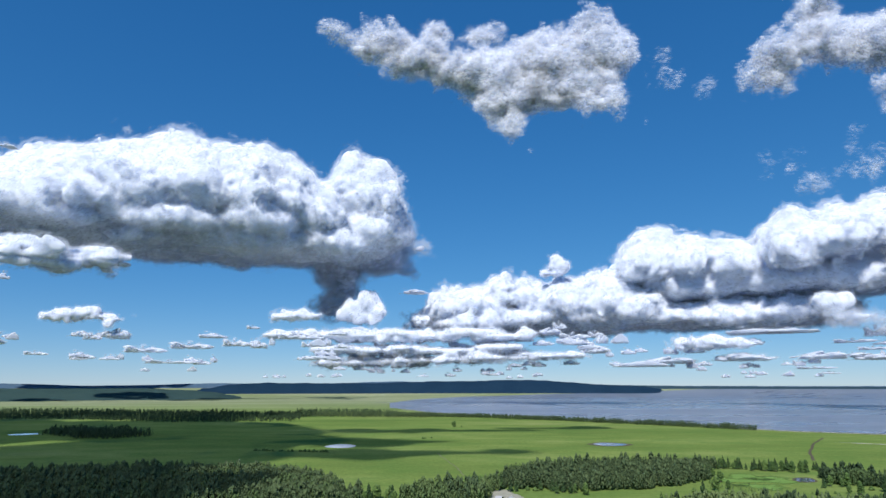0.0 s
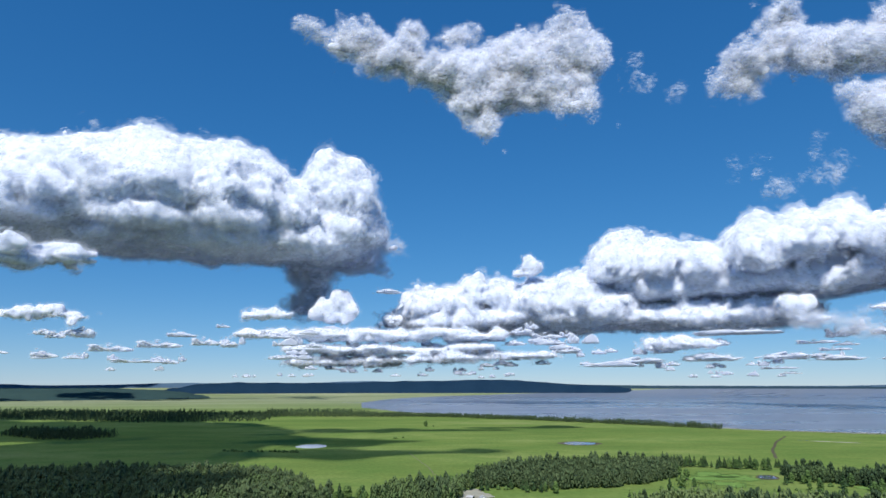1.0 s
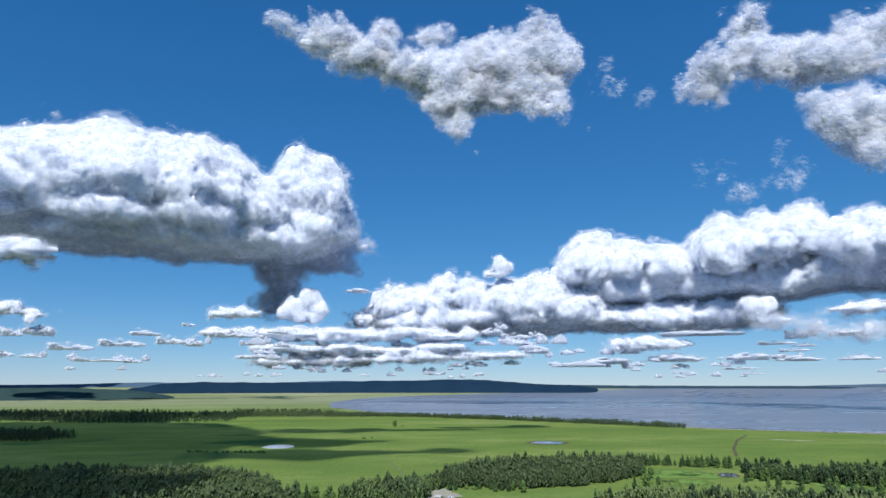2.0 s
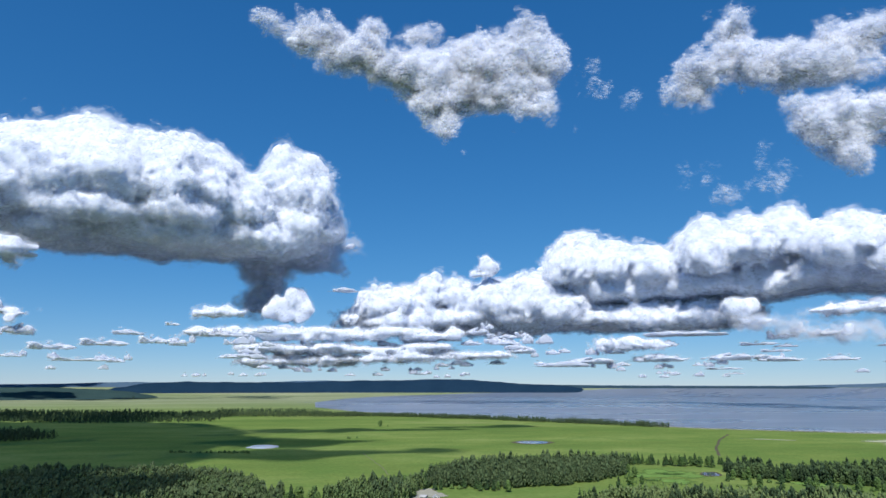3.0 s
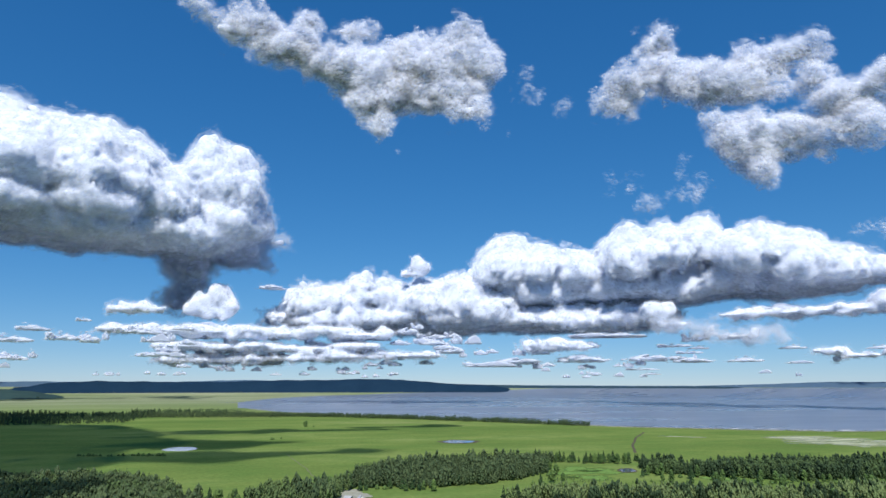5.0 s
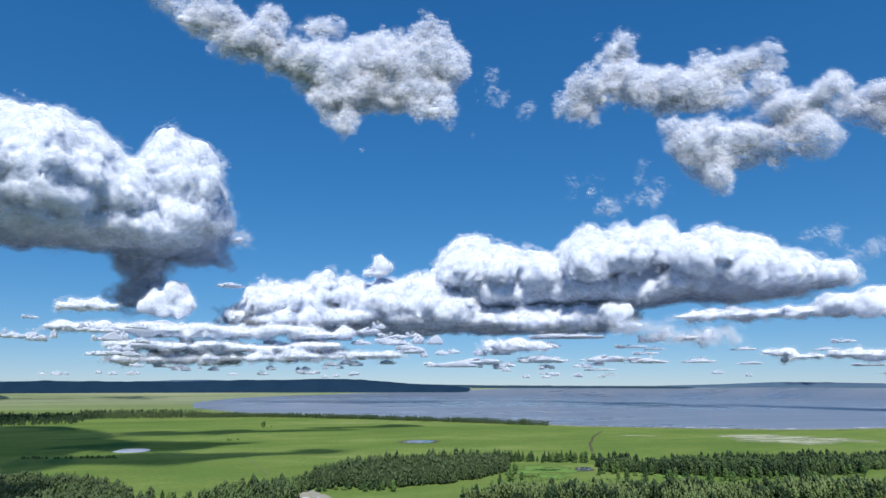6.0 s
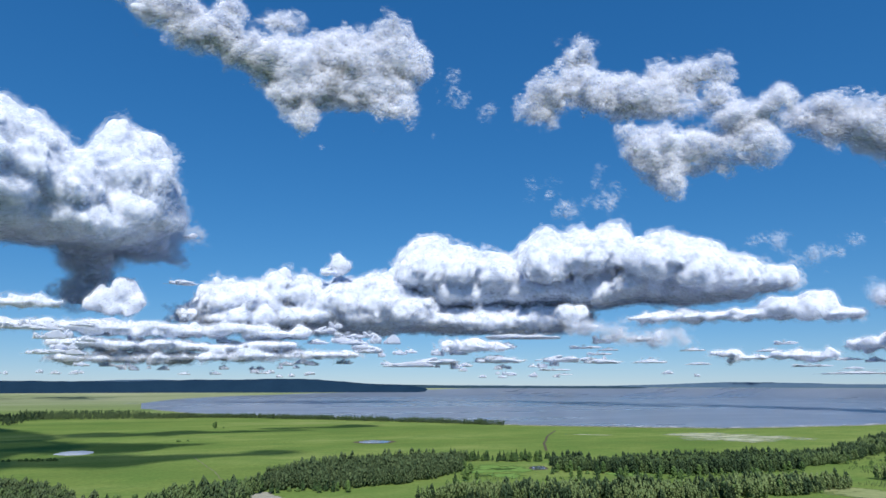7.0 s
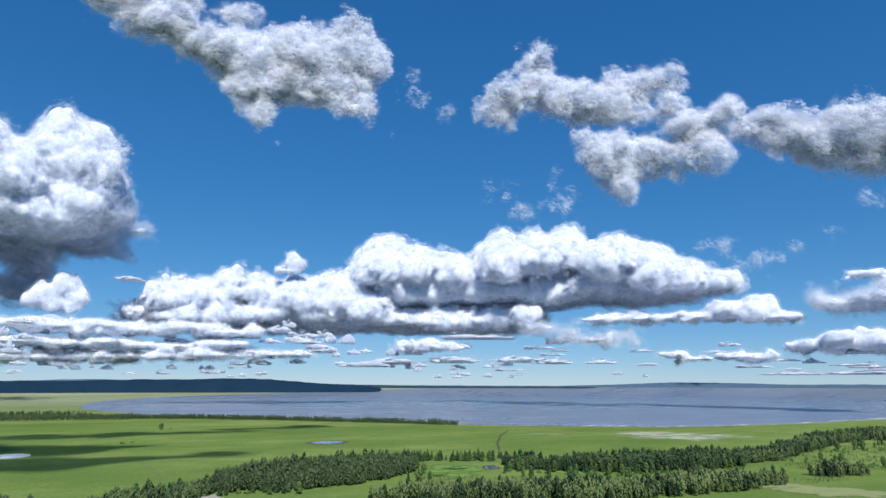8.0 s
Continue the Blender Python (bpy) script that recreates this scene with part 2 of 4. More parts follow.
# ---- lake ----
NEAR_SHORE = sorted([(-4.9, 1754), (-1.3, 1449), (5.0, 1288), (11.0, 1174), (16.9, 1093), (22.8, 1024), (29.0, 972)] + [(31.2, 968), (38.7, 968), (45.8, 997), (51.0, 1086), (55.1, 1182), (60.5, 1436)] + [(75.0, 1500), (100.0, 1500)])
FAR_SHORE = [(-4.9, 2206), (-2.3, 2811), (2.4, 3324), (9.1, 3455), (16.1, 3515), (22.2, 3594), (27.6, 3615), (36.4, 3626), (50.4, 3626), (75.0, 3626), (100.0, 3626)]


def shore_strip(name, lo, hi, az0, az1, rows, up, material, rough=0.0):
    az = np.linspace(az0, az1, 300)
    a, b = curve(lo, az), curve(hi, az)
    wob = np.array([noise.noise((x * 1.7, 0.3, 2)) + 0.5 * noise.noise((x * 6, 4, 1)) for x in az])
    a = a + rough * wob * a
    b = np.maximum(b, a + 0.5)
    s = np.linspace(0, 1, rows)[:, None]
    r = a * (1 - s) + b * s
    t = np.radians(az)[None, :]
    v = np.stack([r * np.sin(t), r * np.cos(t), rise(r) + up], 2).reshape(-1, 3)
    return solid(name, mesh_of(name, v, grid_faces(rows, 300)[:, ::-1], True), material)


lake = shore_strip("lake", NEAR_SHORE, FAR_SHORE, NEAR_SHORE[0][0], 100, 60, 0.30, LAKE, 0.006)
tagged(lake, "broad calm grey-blue lake beyond the meadow", "lake", kind="structure")
beach = shore_strip("beach", [(a, r - 0.014 * r) for a, r in NEAR_SHORE], NEAR_SHORE, NEAR_SHORE[0][0] + 1, 100, 4, 0.12, SAND, 0.01)
tagged(beach, "narrow strip of pale wet sand along the lake", "shore", kind="structure")


# ---- hills ----
def ridge(name, crest, near, far, az0, az1, material, label, bumpy=4.0, seed=0):
    """A wooded ridge: crest gives the height over the eye's level in degrees along the azimuth."""
    az = np.linspace(az0, az1, 240)
    top = curve(crest, az)
    s = np.linspace(0, 1, 24)
    verts = []
    for k in s:
        r = near + (far - near) * k
        shape = math.sin(min(1, k / 0.7) * math.pi / 2) ** 1.3 if k < 0.7 else math.cos((k - 0.7) / 0.3 * math.pi / 2)
        peak = near + (far - near) * 0.7
        for a, e in zip(az, top):
            z0 = float(rise(r)) - 1
            z1 = EYE + math.tan(radians(e)) * peak
            fade = min(1.0, (a - az0) / 3, (az1 - a) / 3)
            z1 = z0 + (z1 - z0) * fade * fade * (3 - 2 * fade)
            jig = bumpy * noise.noise((a * 1.1, k * 5, seed)) * shape
            t = radians(a)
            verts.append((r * math.sin(t), r * math.cos(t), z0 + max(0, z1 - z0) * shape + jig))
    ob = solid(name, mesh_of(name, verts, grid_faces(24, 240)[:, ::-1], True), material)
    return tagged(ob, label, "hill", kind="structure")


ridge("hill", [(-22.55, -0.21), (-19.38, 0.12), (-16.06, 0.27), (-11.60, 0.24), (-5.45, 0.27), (-0.75, 0.42), (2.40, 0.41), (5.54, 0.51), (9.16, 0.50), (11.69, 0.30), (14.17, 0.09), (20.82, -0.06), (29.38, -0.15)], 3480, 3640, -22, 20, HAZED_WOOD, "long low forested hill, haze and cloud shade in its colour", 3, 1)
ridge("far_shore", [(10.16, 0.20), (14.17, 0.09), (20.83, -0.04), (29.38, -0.10), (40.0, -0.10)], 3600, 3650, 10, 40, HAZED_SHORE, "low wooded shore across the lake", 2, 7)
ridge("far_hills", [(-37.72, 0.24), (-33.55, 0.18), (-31.29, 0.03), (-26.06, 0.07), (-20.32, 0.26), (-17.01, 0.17), (-11.60, 0.17), (-7.53, 0.32), (-4.41, 0.42), (-1.27, 0.31), (6.05, 0.15), (16.12, -0.01), (35.64, -0.06)] + [(40.35, 0.08), (44.19, 0.23), (46.05, 0.31), (50.05, 0.24), (54.60, 0.11), (60.85, 0.12)] + [(80.0, 0.05), (110.0, 0.05)], 3645, 3800, -60, 110, HAZE_BLUE_WOOD, "distant line of hills on the skyline, haze painted blue", 2, 5)
ridge("far_forest", [(-37.66, -0.17), (-32.02, -0.21), (-26.03, -0.20), (-22.54, -0.31), (-19.32, -0.60), (-17.90, -0.85)] , 2950, 3480, -60, -17.5, PLAIN_WOOD, "distant dark forest on the plain", 3, 9)


# ---- clouds ----
def bump_field(shape, steps, cell, rng):
    """Smooth random values over a grid, cell degrees from bump to bump."""
    field = None
    mats = []
    for n, step in zip(shape, steps):
        m = int(n * step / cell) + 5
        x = np.arange(n) * step / cell + 1.0 + rng.random()
        i = np.floor(x).astype(int)
        t = x - i
        w = np.zeros((n, m), np.float32)
        for k, c in enumerate(((1 - t) ** 3 / 6, (3 * t ** 3 - 6 * t ** 2 + 4) / 6, (-3 * t ** 3 + 3 * t ** 2 + 3 * t + 1) / 6, t ** 3 / 6)):
            w[np.arange(n), np.minimum(i + k - 1, m - 1)] += c
        mats.append(w)
    field = rng.standard_normal([w.shape[1] for w in mats]).astype(np.float32) * 2.2
    field = np.tensordot(mats[0], field, (1, 0))
    field = np.einsum("bj,ajk->abk", mats[1], field, optimize=True)
    return np.matmul(field, mats[2].T)


def skin(f):
    """The surface where the grid f crosses zero (surface nets): corners in grid units, and quads."""
    inside = f > 0
    cells = np.zeros([n - 1 for n in f.shape], np.int8)
    offs = [(i, j, k) for i in (0, 1) for j in (0, 1) for k in (0, 1)]
    n0, n1, n2 = cells.shape
    for i, j, k in offs:
        cells += inside[i:i + n0, j:j + n1, k:k + n2]
    ids = np.argwhere((cells > 0) & (cells < 8))
    corner = np.stack([f[ids[:, 0] + i, ids[:, 1] + j, ids[:, 2] + k] for i, j, k in offs], 1)
    total, count = np.zeros((len(ids), 3), np.float32), np.zeros((len(ids), 1), np.float32)
    for p in range(8):
        for q in range(p + 1, 8):
            a, b = np.array(offs[p]), np.array(offs[q])
            if abs(a - b).sum() != 1:
                continue
            fa, fb = corner[:, p], corner[:, q]
            cross = (fa > 0) != (fb > 0)
            t = np.where(cross, fa / np.where(cross, fa - fb, 1), 0)[:, None]
            total += np.where(cross[:, None], a + (b - a) * t, 0)
            count += cross[:, None]
    verts = ids + total / np.maximum(count, 1)
    index = np.full(cells.shape, -1, np.int32)
    index[tuple(ids.T)] = np.arange(len(ids))
    quads = []
    for axis in range(3):
        u, v = [x for x in range(3) if x != axis]
        lo, hi = [slice(1, -1)] * 3, [slice(1, -1)] * 3
        lo[axis], hi[axis] = slice(0, -1), slice(1, None)
        first, second = inside[tuple(lo)], inside[tuple(hi)]
        for sign in (0, 1):
            e = np.argwhere((first != second) & (first == bool(sign)))
            off = np.ones(3, int)
            off[axis] = 0
            e = e + off
            loop = []
            for du, dv in ((0, 0), (1, 0), (1, 1), (0, 1)):
                c = e.copy()
                c[:, u] -= du
                c[:, v] -= dv
                loop.append(index[tuple(c.T)])
            q = np.stack(loop, 1)
            if sign != (axis == 1):
                q = q[:, ::-1]
            quads.append(q)
    return verts, np.concatenate(quads)


def cloud_field(lobes, step, puff, rag, grain, seed, pad, deep=1.0, keep=0.62):
    """Lobes (az, el, half width, half height, depth, half depth), all in degrees, swollen by bumps of several sizes.
    Returns the field, its axes, the field with its coarse bumps alone, and with none."""
    rng = np.random.default_rng(seed)
    lob = np.array(lobes)
    lo = (lob[:, [0, 1, 4]] - lob[:, [2, 3, 5]]).min(0) - pad
    hi = (lob[:, [0, 1, 4]] + lob[:, [2, 3, 5]]).max(0) + pad
    steps = np.array([step, step, step * deep])
    n = np.ceil((hi - lo) / steps).astype(int) + 1
    ax = [(lo[k] + steps[k] * np.arange(n[k])).astype(np.float32) for k in range(3)]
    f = np.full(n, -9.0, np.float32)
    for a, e, ra, re, w, rd in lob:
        q = np.sqrt(((ax[0] - a) / ra)[:, None, None] ** 2 + ((ax[1] - e) / re)[None, :, None] ** 2 + ((ax[2] - w) / rd)[None, None, :] ** 2)
        s = np.sqrt(((ax[0] - a) / ra ** 2)[:, None, None] ** 2 + ((ax[1] - e) / re ** 2)[None, :, None] ** 2 + ((ax[2] - w) / rd ** 2)[None, None, :] ** 2)
        g = np.where(q > 0.3, q * (1 - q) / np.maximum(s, 1e-4), 0.7 * min(ra, re, rd)).astype(np.float32)
        h = np.maximum(0.6 - np.abs(f - g), 0) / 0.6
        f = np.maximum(f, g) + h * h * 0.15
    bare, cell, size, level, coarse = f, grain, 1.0, 0, None
    while cell > step * 2.2:
        b = bump_field(n, steps, cell, rng)
        f = f + (puff * size * (np.abs(b) - 0.55) + rag * size * b).astype(np.float32)
        cell, size, level = cell * 0.5, size * keep, level + 1
        if level == 2:
            coarse = f
    broad = f if coarse is None else coarse
    return f, ax, rng, broad, bare


def sealed(f):
    for k in range(3):
        side = [slice(None)] * 3
        for end in (0, -1):
            side[k] = end
            f[tuple(side)] = -1
    return f


def to_sky(dist):
    """From degrees of azimuth, elevation and depth to places in the sky about dist metres off."""
    def place(p):
        az, el = np.radians(p[:, 0]), np.radians(p[:, 1])
        r = dist * (1 + np.radians(p[:, 2]))
        return np.stack([r * np.cos(el) * np.sin(az), r * np.cos(el) * np.cos(az), EYE + r * np.sin(el)], 1)
    return place


def to_spot(x, y, z, unit):
    """The same numbers taken as plain x, z and y, unit metres each, round a place."""
    def place(p):
        return np.stack([x + p[:, 0] * unit, y + p[:, 2] * unit, z + p[:, 1] * unit], 1)
    return place


def outward(slope, cells, low, steps):
    """The way out of a cloud's broad shape, at places given in grid units."""
    at = tuple(np.rint(cells).astype(int).T)
    az, el = (np.radians(low[k] + cells[:, k] * steps[k]) for k in (0, 1))
    ways = (np.stack([np.cos(az), -np.sin(az), 0 * az], 1), np.stack([-np.sin(el) * np.sin(az), -np.sin(el) * np.cos(az), np.cos(el)], 1),
            np.stack([np.cos(el) * np.sin(az), np.cos(el) * np.cos(az), np.sin(el)], 1))
    n = sum(g[at][:, None] * way for g, way in zip(slope, ways))
    return n / np.maximum(np.linalg.norm(n, axis=1), 1e-5)[:, None]


def tufts(top, place, low, steps, f, slope, wisps, rng, unit=None, material=None):
    """Small tufts of vapour all over a cloud's skin, each turned its own way and thinning out to its rim.
    wisps: how many to a square degree of skin, how deep and how far out they sit, their size, all but the first in degrees."""
    many, deep_in, far_out, size = wisps
    grid = np.argwhere((f > -far_out) & (f < deep_in))
    grid = grid[((grid > 0) & (grid < np.array(f.shape) - 2)).all(1)]
    if not len(grid):
        return
    near = outward(slope, grid, low, steps)
    spots = place(low + grid * np.array(steps))
    facing = (near * spots).sum(1) / np.linalg.norm(spots, axis=1)
    if unit is None:
        grid = grid[facing < 0.3]
    share = min(1.0, many * steps[0] * steps[1] * steps[2] / (deep_in + far_out))
    grid = grid[rng.random(len(grid)) < share]
    n = len(grid)
    if not n:
        return
    level = (f[tuple(grid.T)] + far_out) / (deep_in + far_out)
    spots = place(low + (grid + rng.random((n, 3)) - 0.5) * np.array(steps))
    one = unit or np.linalg.norm(spots, axis=1) * 0.01745
    face = 0.3 * rng.standard_normal((n, 3)) + np.array(sun_way)
    face /= np.linalg.norm(face, axis=1)[:, None]
    side = np.cross(face, rng.standard_normal((n, 3)))
    side /= np.linalg.norm(side, axis=1)[:, None]
    other = np.cross(face, side)
    radius = size * one * np.minimum(np.exp(rng.normal(-0.1, 0.5, n)), 1.7) * (0.65 + 0.5 * level)
    rim = 5
    verts = np.zeros((n, rim + 1, 3))
    verts[:, 0] = spots
    for k in range(rim):
        a = 2 * math.pi * k / rim
        w = radius * rng.uniform(0.55, 1.35, n)
        verts[:, k + 1] = spots + (side * math.cos(a) + other * math.sin(a)) * w[:, None] + face * (radius * rng.uniform(-0.35, 0.1, n))[:, None]
    start = np.arange(n)[:, None, None] * (rim + 1)
    fan = np.array([(0, k + 1, (k + 1) % rim + 1) for k in range(rim)])[None]
    me = mesh_of("wisp", verts.reshape(-1, 3), (start + fan).reshape(-1, 3), True)
    dense = np.zeros((n, rim + 1), np.float32)
    dense[:, 0] = np.clip(level * 1.5, 0.15, 1.0) * rng.uniform(0.6, 1.2, n)
    me.attributes.new("dense", "FLOAT", "POINT").data.foreach_set("value", dense.ravel())
    ob = solid("wisp", me, material or WISP, top, "soft torn wisps of vapour")
    tagged(ob, "soft torn wisps of vapour", kind="stuff")


def cloud(name, label, lobes, place, step=0.16, puff=0.9, rag=0.15, grain=2.6, base=None, seed=0, core=0.5, veils=(), torn=0.0, group="clouds in the blue sky", deep=1.0, keep=0.55, wisps=None, lean=0.0, fine=0.9, body=None, lift=0.35, soft=1.0, tuft=None, shreds=None):
    """One cloud as a thing: a dense body that many degrees inside the outline, thin veils (offset, density) and torn wisps round it.
    fine, soft: the share of the bumps that the body and the wisps show. lean: how far its top lies behind its foot.
    lift: how far light that scatters within the droplets evens out the shading."""
    foot = min(lobe[1] for lobe in lobes)
    lobes = [(*lobe[:4], lobe[4] + lean * (lobe[1] - foot), lobe[5]) for lobe in lobes]
    f, ax, rng, broad, bare = cloud_field(lobes, step, puff, rag, grain, seed, 1.6 * (puff + rag) + 0.5, deep, keep)
    steps = (step, step, step * deep)
    if base is not None:
        height = base[0] * (1 + np.radians(ax[2]))[None, None, :] * np.sin(np.radians(ax[1]))[None, :, None]
        flat = ((height - base[1]) / (base[0] * 0.01745) + 0.35 * bump_field(f.shape, steps, 2.4, rng) + 0.2 * bump_field(f.shape, steps, 1.0, rng)).astype(np.float32)
        # the flat base curves up into the flanks
        f, broad, bare = (np.minimum(g, flat) - np.maximum(base[2] - np.abs(g - flat), 0) ** 2 / (4 * base[2]) for g in (f, broad, bare))
    top = tagged(new(name), label, "cloud", group)
    low = np.array([x[0] for x in ax])
    shells = [] if core is None else [("body", body or BODY_MID, (1 - fine) * bare + fine * f - core)]
    shells += [("veil", VEILS[dense], f + out) for out, dense in veils]
    if wisps:
        if torn:
            f = f + torn * (bump_field(f.shape, steps, step * 5, rng) + 0.8 * bump_field(f.shape, steps, step * 2.5, rng))
        tufts(top, place, low, steps, (1 - soft) * bare + soft * f, [-np.gradient(broad, st, axis=k) for k, st in enumerate(steps)], wisps, rng, material=tuft)
    if shreds:
        # thin torn shreds that stand out from the edge
        ragged = f + 0.28 * (bump_field(f.shape, steps, step * 6, rng) + 0.7 * bump_field(f.shape, steps, step * 3, rng))
        tufts(top, place, low, steps, ragged, [-np.gradient(broad, st, axis=k) for k, st in enumerate(steps)], shreds, rng, material=tuft)
    for part_name, material, field in shells:
        verts, quads = skin(sealed(field.copy()))
        if len(quads):
            me = mesh_of(part_name, place(low + verts * np.array(steps)), quads, True)
            out = np.zeros(len(verts) * 3, np.float32)
            me.vertices.foreach_get("normal", out)
            out = out.reshape(-1, 3) + lift * np.array(sun_way)
            me.normals_split_custom_set_from_vertices(out / np.maximum(np.linalg.norm(out, axis=1), 1e-5)[:, None])
            solid(part_name, me, material, top)
    return top


# wisps along the edges of large and small clouds
FRINGE = (42, 0.06, 0.20, 0.24)
FINE = (60, 0.05, 0.14, 0.16)

# the great cloud, flat underneath, with a torn dark tail
HEADS = [(-41.8, 12.9, 4.1, 3.0, 0.0, 9.5), (-38.9, 13.3, 4.1, 3.1, 0.0, 9.5), (-35.4, 14.6, 4.1, 3.3, 0.0, 9.5), (-32.8, 15.7, 4.4, 3.4, 0.0, 9.5), (-28.6, 16.6, 5.7, 3.8, 0.0, 9.5), (-23.6, 17.4, 6.2, 4.0, 0.0, 9.5), (-19.2, 17.4, 5.5, 4.0, 0.0, 9.0), (-15.6, 17.0, 3.9, 3.6, 0.0, 8.0), (-12.1, 15.7, 4.0, 3.2, 0.0, 7.0), (-8.3, 17.4, 3.4, 3.3, 0.0, 5.0), (-7.3, 19.6, 1.7, 1.3, 0.0, 3.5), (-5.3, 17.2, 1.0, 2.1, 0.0, 3.5)]
FLANKS = [(-7.4, 14.6, 3.8, 2.7, 0.0, 6.0), (-4.9, 14.0, 2.2, 1.4, 0.0, 4.5), (-41.1, 10.6, 5.0, 2.2, 0.0, 9.5), (-35.4, 11.4, 6.6, 2.6, 0.0, 9.5), (-28.1, 12.1, 8.2, 2.8, 0.0, 9.5), (-19.3, 12.7, 9.3, 3.0, 0.0, 9.0), (-11.4, 12.9, 6.6, 3.1, 0.0, 7.5), (-40.7, 11.9, 5.1, 2.2, 0.0, 10.3), (-33.7, 13.3, 6.6, 2.5, 0.0, 10.3), (-25.7, 14.2, 8.1, 2.7, 0.0, 10.3), (-18.0, 14.7, 5.5, 2.6, 0.0, 9.6)]
cloud("cumulus_cloud", "huge white cumulus cloud with a dark grey flat underside", HEADS + FLANKS, to_sky(4400), 0.12, 0.55, 0.10, 2.4, (4400, 838, 3.2), 13, 0.04, (), 0.02, deep=1.8, keep=0.60, wisps=FRINGE, body=BODY_FAR, shreds=(40, 0.10, 0.35, 0.13), fine=0.78, lift=0.55)
cloud("cumulus_cloud", "bright white fringe of cloud under the great one", [(-39.5, 10.4, 3.0, 1.0, 0.0, 3.0), (-36.4, 10.8, 2.1, 0.7, 0.0, 3.0), (-33.3, 10.4, 2.3, 0.4, 0.0, 2.0), (-30.7, 10.3, 1.6, 0.2, 0.0, 2.0), (-36.3, 9.9, 3.2, 0.3, 0.0, 3.0)], to_sky(3400), 0.17, 0.4, 0.12, 1.4, None, 17, 0.03, (), wisps=FRINGE)
cloud("scud_cloud", "dark grey torn shreds hanging under the great cloud", [(-5.2, 13.2, 2.2, 1.2, 4, 1.5), (-3.2, 12.7, 1.3, 0.4, 4, 0.8), (-7.3, 12.0, 3.2, 1.8, 2, 2.5), (-10.0, 10.7, 2.5, 1.7, 1.5, 2.5), (-9.3, 9.1, 1.5, 1.7, 1, 1.5), (-10.4, 7.9, 1.4, 1.0, 1, 1.5), (-11.1, 7.1, 1.0, 0.5, 1, 1), (-9.6, 7.1, 0.7, 0.5, 1, 1), (-4.6, 11.2, 1.1, 0.5, 4, 0.8)], to_sky(4650), 0.14, 0.25, 0.45, 1.4, None, 4, 0.3, (), 0.03, wisps=(90, 0.3, 0.45, 0.36), fine=0.6, lift=0.0)
# the long bank over the lake
cloud("cumulus_cloud", "towering white cumulus bank with a flat grey base", [(19.5, 10.8, 3.0, 2.7, 0.0, 6.5), (23.0, 10.7, 2.6, 2.1, 0.0, 7.5), (26.0, 10.1, 3.0, 2.1, 0.0, 7.5), (30.9, 11.2, 3.1, 2.5, 0.0, 8.5), (34.7, 11.7, 2.8, 2.2, 0.0, 8.5), (36.9, 12.2, 2.2, 2.0, 0.0, 6.5), (41.0, 11.1, 3.3, 2.3, 0.0, 8.5), (44.4, 10.2, 2.6, 2.2, 0.0, 8.5), (47.2, 9.2, 2.5, 1.7, 0.0, 6.5), (49.9, 8.8, 1.8, 1.0, 0.0, 5.0), (31.4, 8.7, 9.6, 2.7, 0.0, 6.0), (40.8, 8.5, 8.5, 2.5, 0.0, 6.0), (23.3, 8.5, 5.4, 2.6, 0.0, 6.0)], to_sky(4600), 0.13, 0.46, 0.12, 1.7, (4600, 581, 1.5), 5, 0.04, (), 0.02, deep=2.0, keep=0.66, wisps=FRINGE, fine=0.7, lift=0.6)
cloud("cumulus_cloud", "broken white cumulus heaps with grey shaded bases", [(-1.0, 6.7, 1.0, 0.7, 0.0, 2.5), (-2.1, 6.1, 1.0, 0.4, 0.0, 5.0), (0.6, 7.4, 2.1, 1.6, 0.0, 5.0), (3.3, 7.6, 2.5, 1.6, 0.0, 4.5), (5.6, 8.6, 1.3, 1.5, 0.0, 5.0), (7.6, 8.3, 2.2, 1.4, 0.0, 4.5), (11.7, 7.7, 3.3, 2.1, 0.0, 5.5), (15.3, 7.7, 3.4, 2.5, 0.0, 5.5), (17.5, 6.8, 3.4, 2.3, 0.0, 5.5), (13.3, 5.7, 4.6, 1.8, 0.0, 5.0), (7.8, 6.0, 5.9, 1.7, 0.0, 5.0), (2.6, 5.8, 4.1, 1.3, 0.0, 5.0), (23.9, 5.8, 6.9, 1.6, 0.0, 5.0), (30.3, 6.0, 4.3, 1.4, 0.0, 5.0)], to_sky(4500), 0.13, 0.42, 0.12, 1.4, (4500, 372, 1.2), 6, 0.04, (), 0.02, deep=2.0, keep=0.66, wisps=FRINGE, fine=0.7, lift=0.6)
cloud("cumulus_cloud", "small white cauliflower cumulus above a long cloud layer", [(-8.4, 7.0, 1.1, 1.0, 0.0, 1.3), (-7.3, 7.5, 1.0, 1.0, 0.0, 1.2), (-6.3, 6.8, 0.8, 0.8, 0.0, 1.0), (-9.3, 6.5, 0.8, 0.6, 0.0, 1.0), (-7.6, 6.3, 1.6, 0.6, 0.0, 1.2)], to_sky(4110), 0.15, 0.3, 0.08, 1.0, None, 7, 0.03, (), wisps=FINE, body=BODY_SMALL)
cloud("cumulus_cloud", "single small white puff above the cloud bank", [(11.1, 11.0, 1.0, 0.8, 0.0, 1.0), (10.5, 10.3, 1.3, 0.4, 0.0, 1.0)], to_sky(4290), 0.15, 0.3, 0.08, 0.9, None, 8, 0.03, (), wisps=FINE, body=BODY_SMALL)
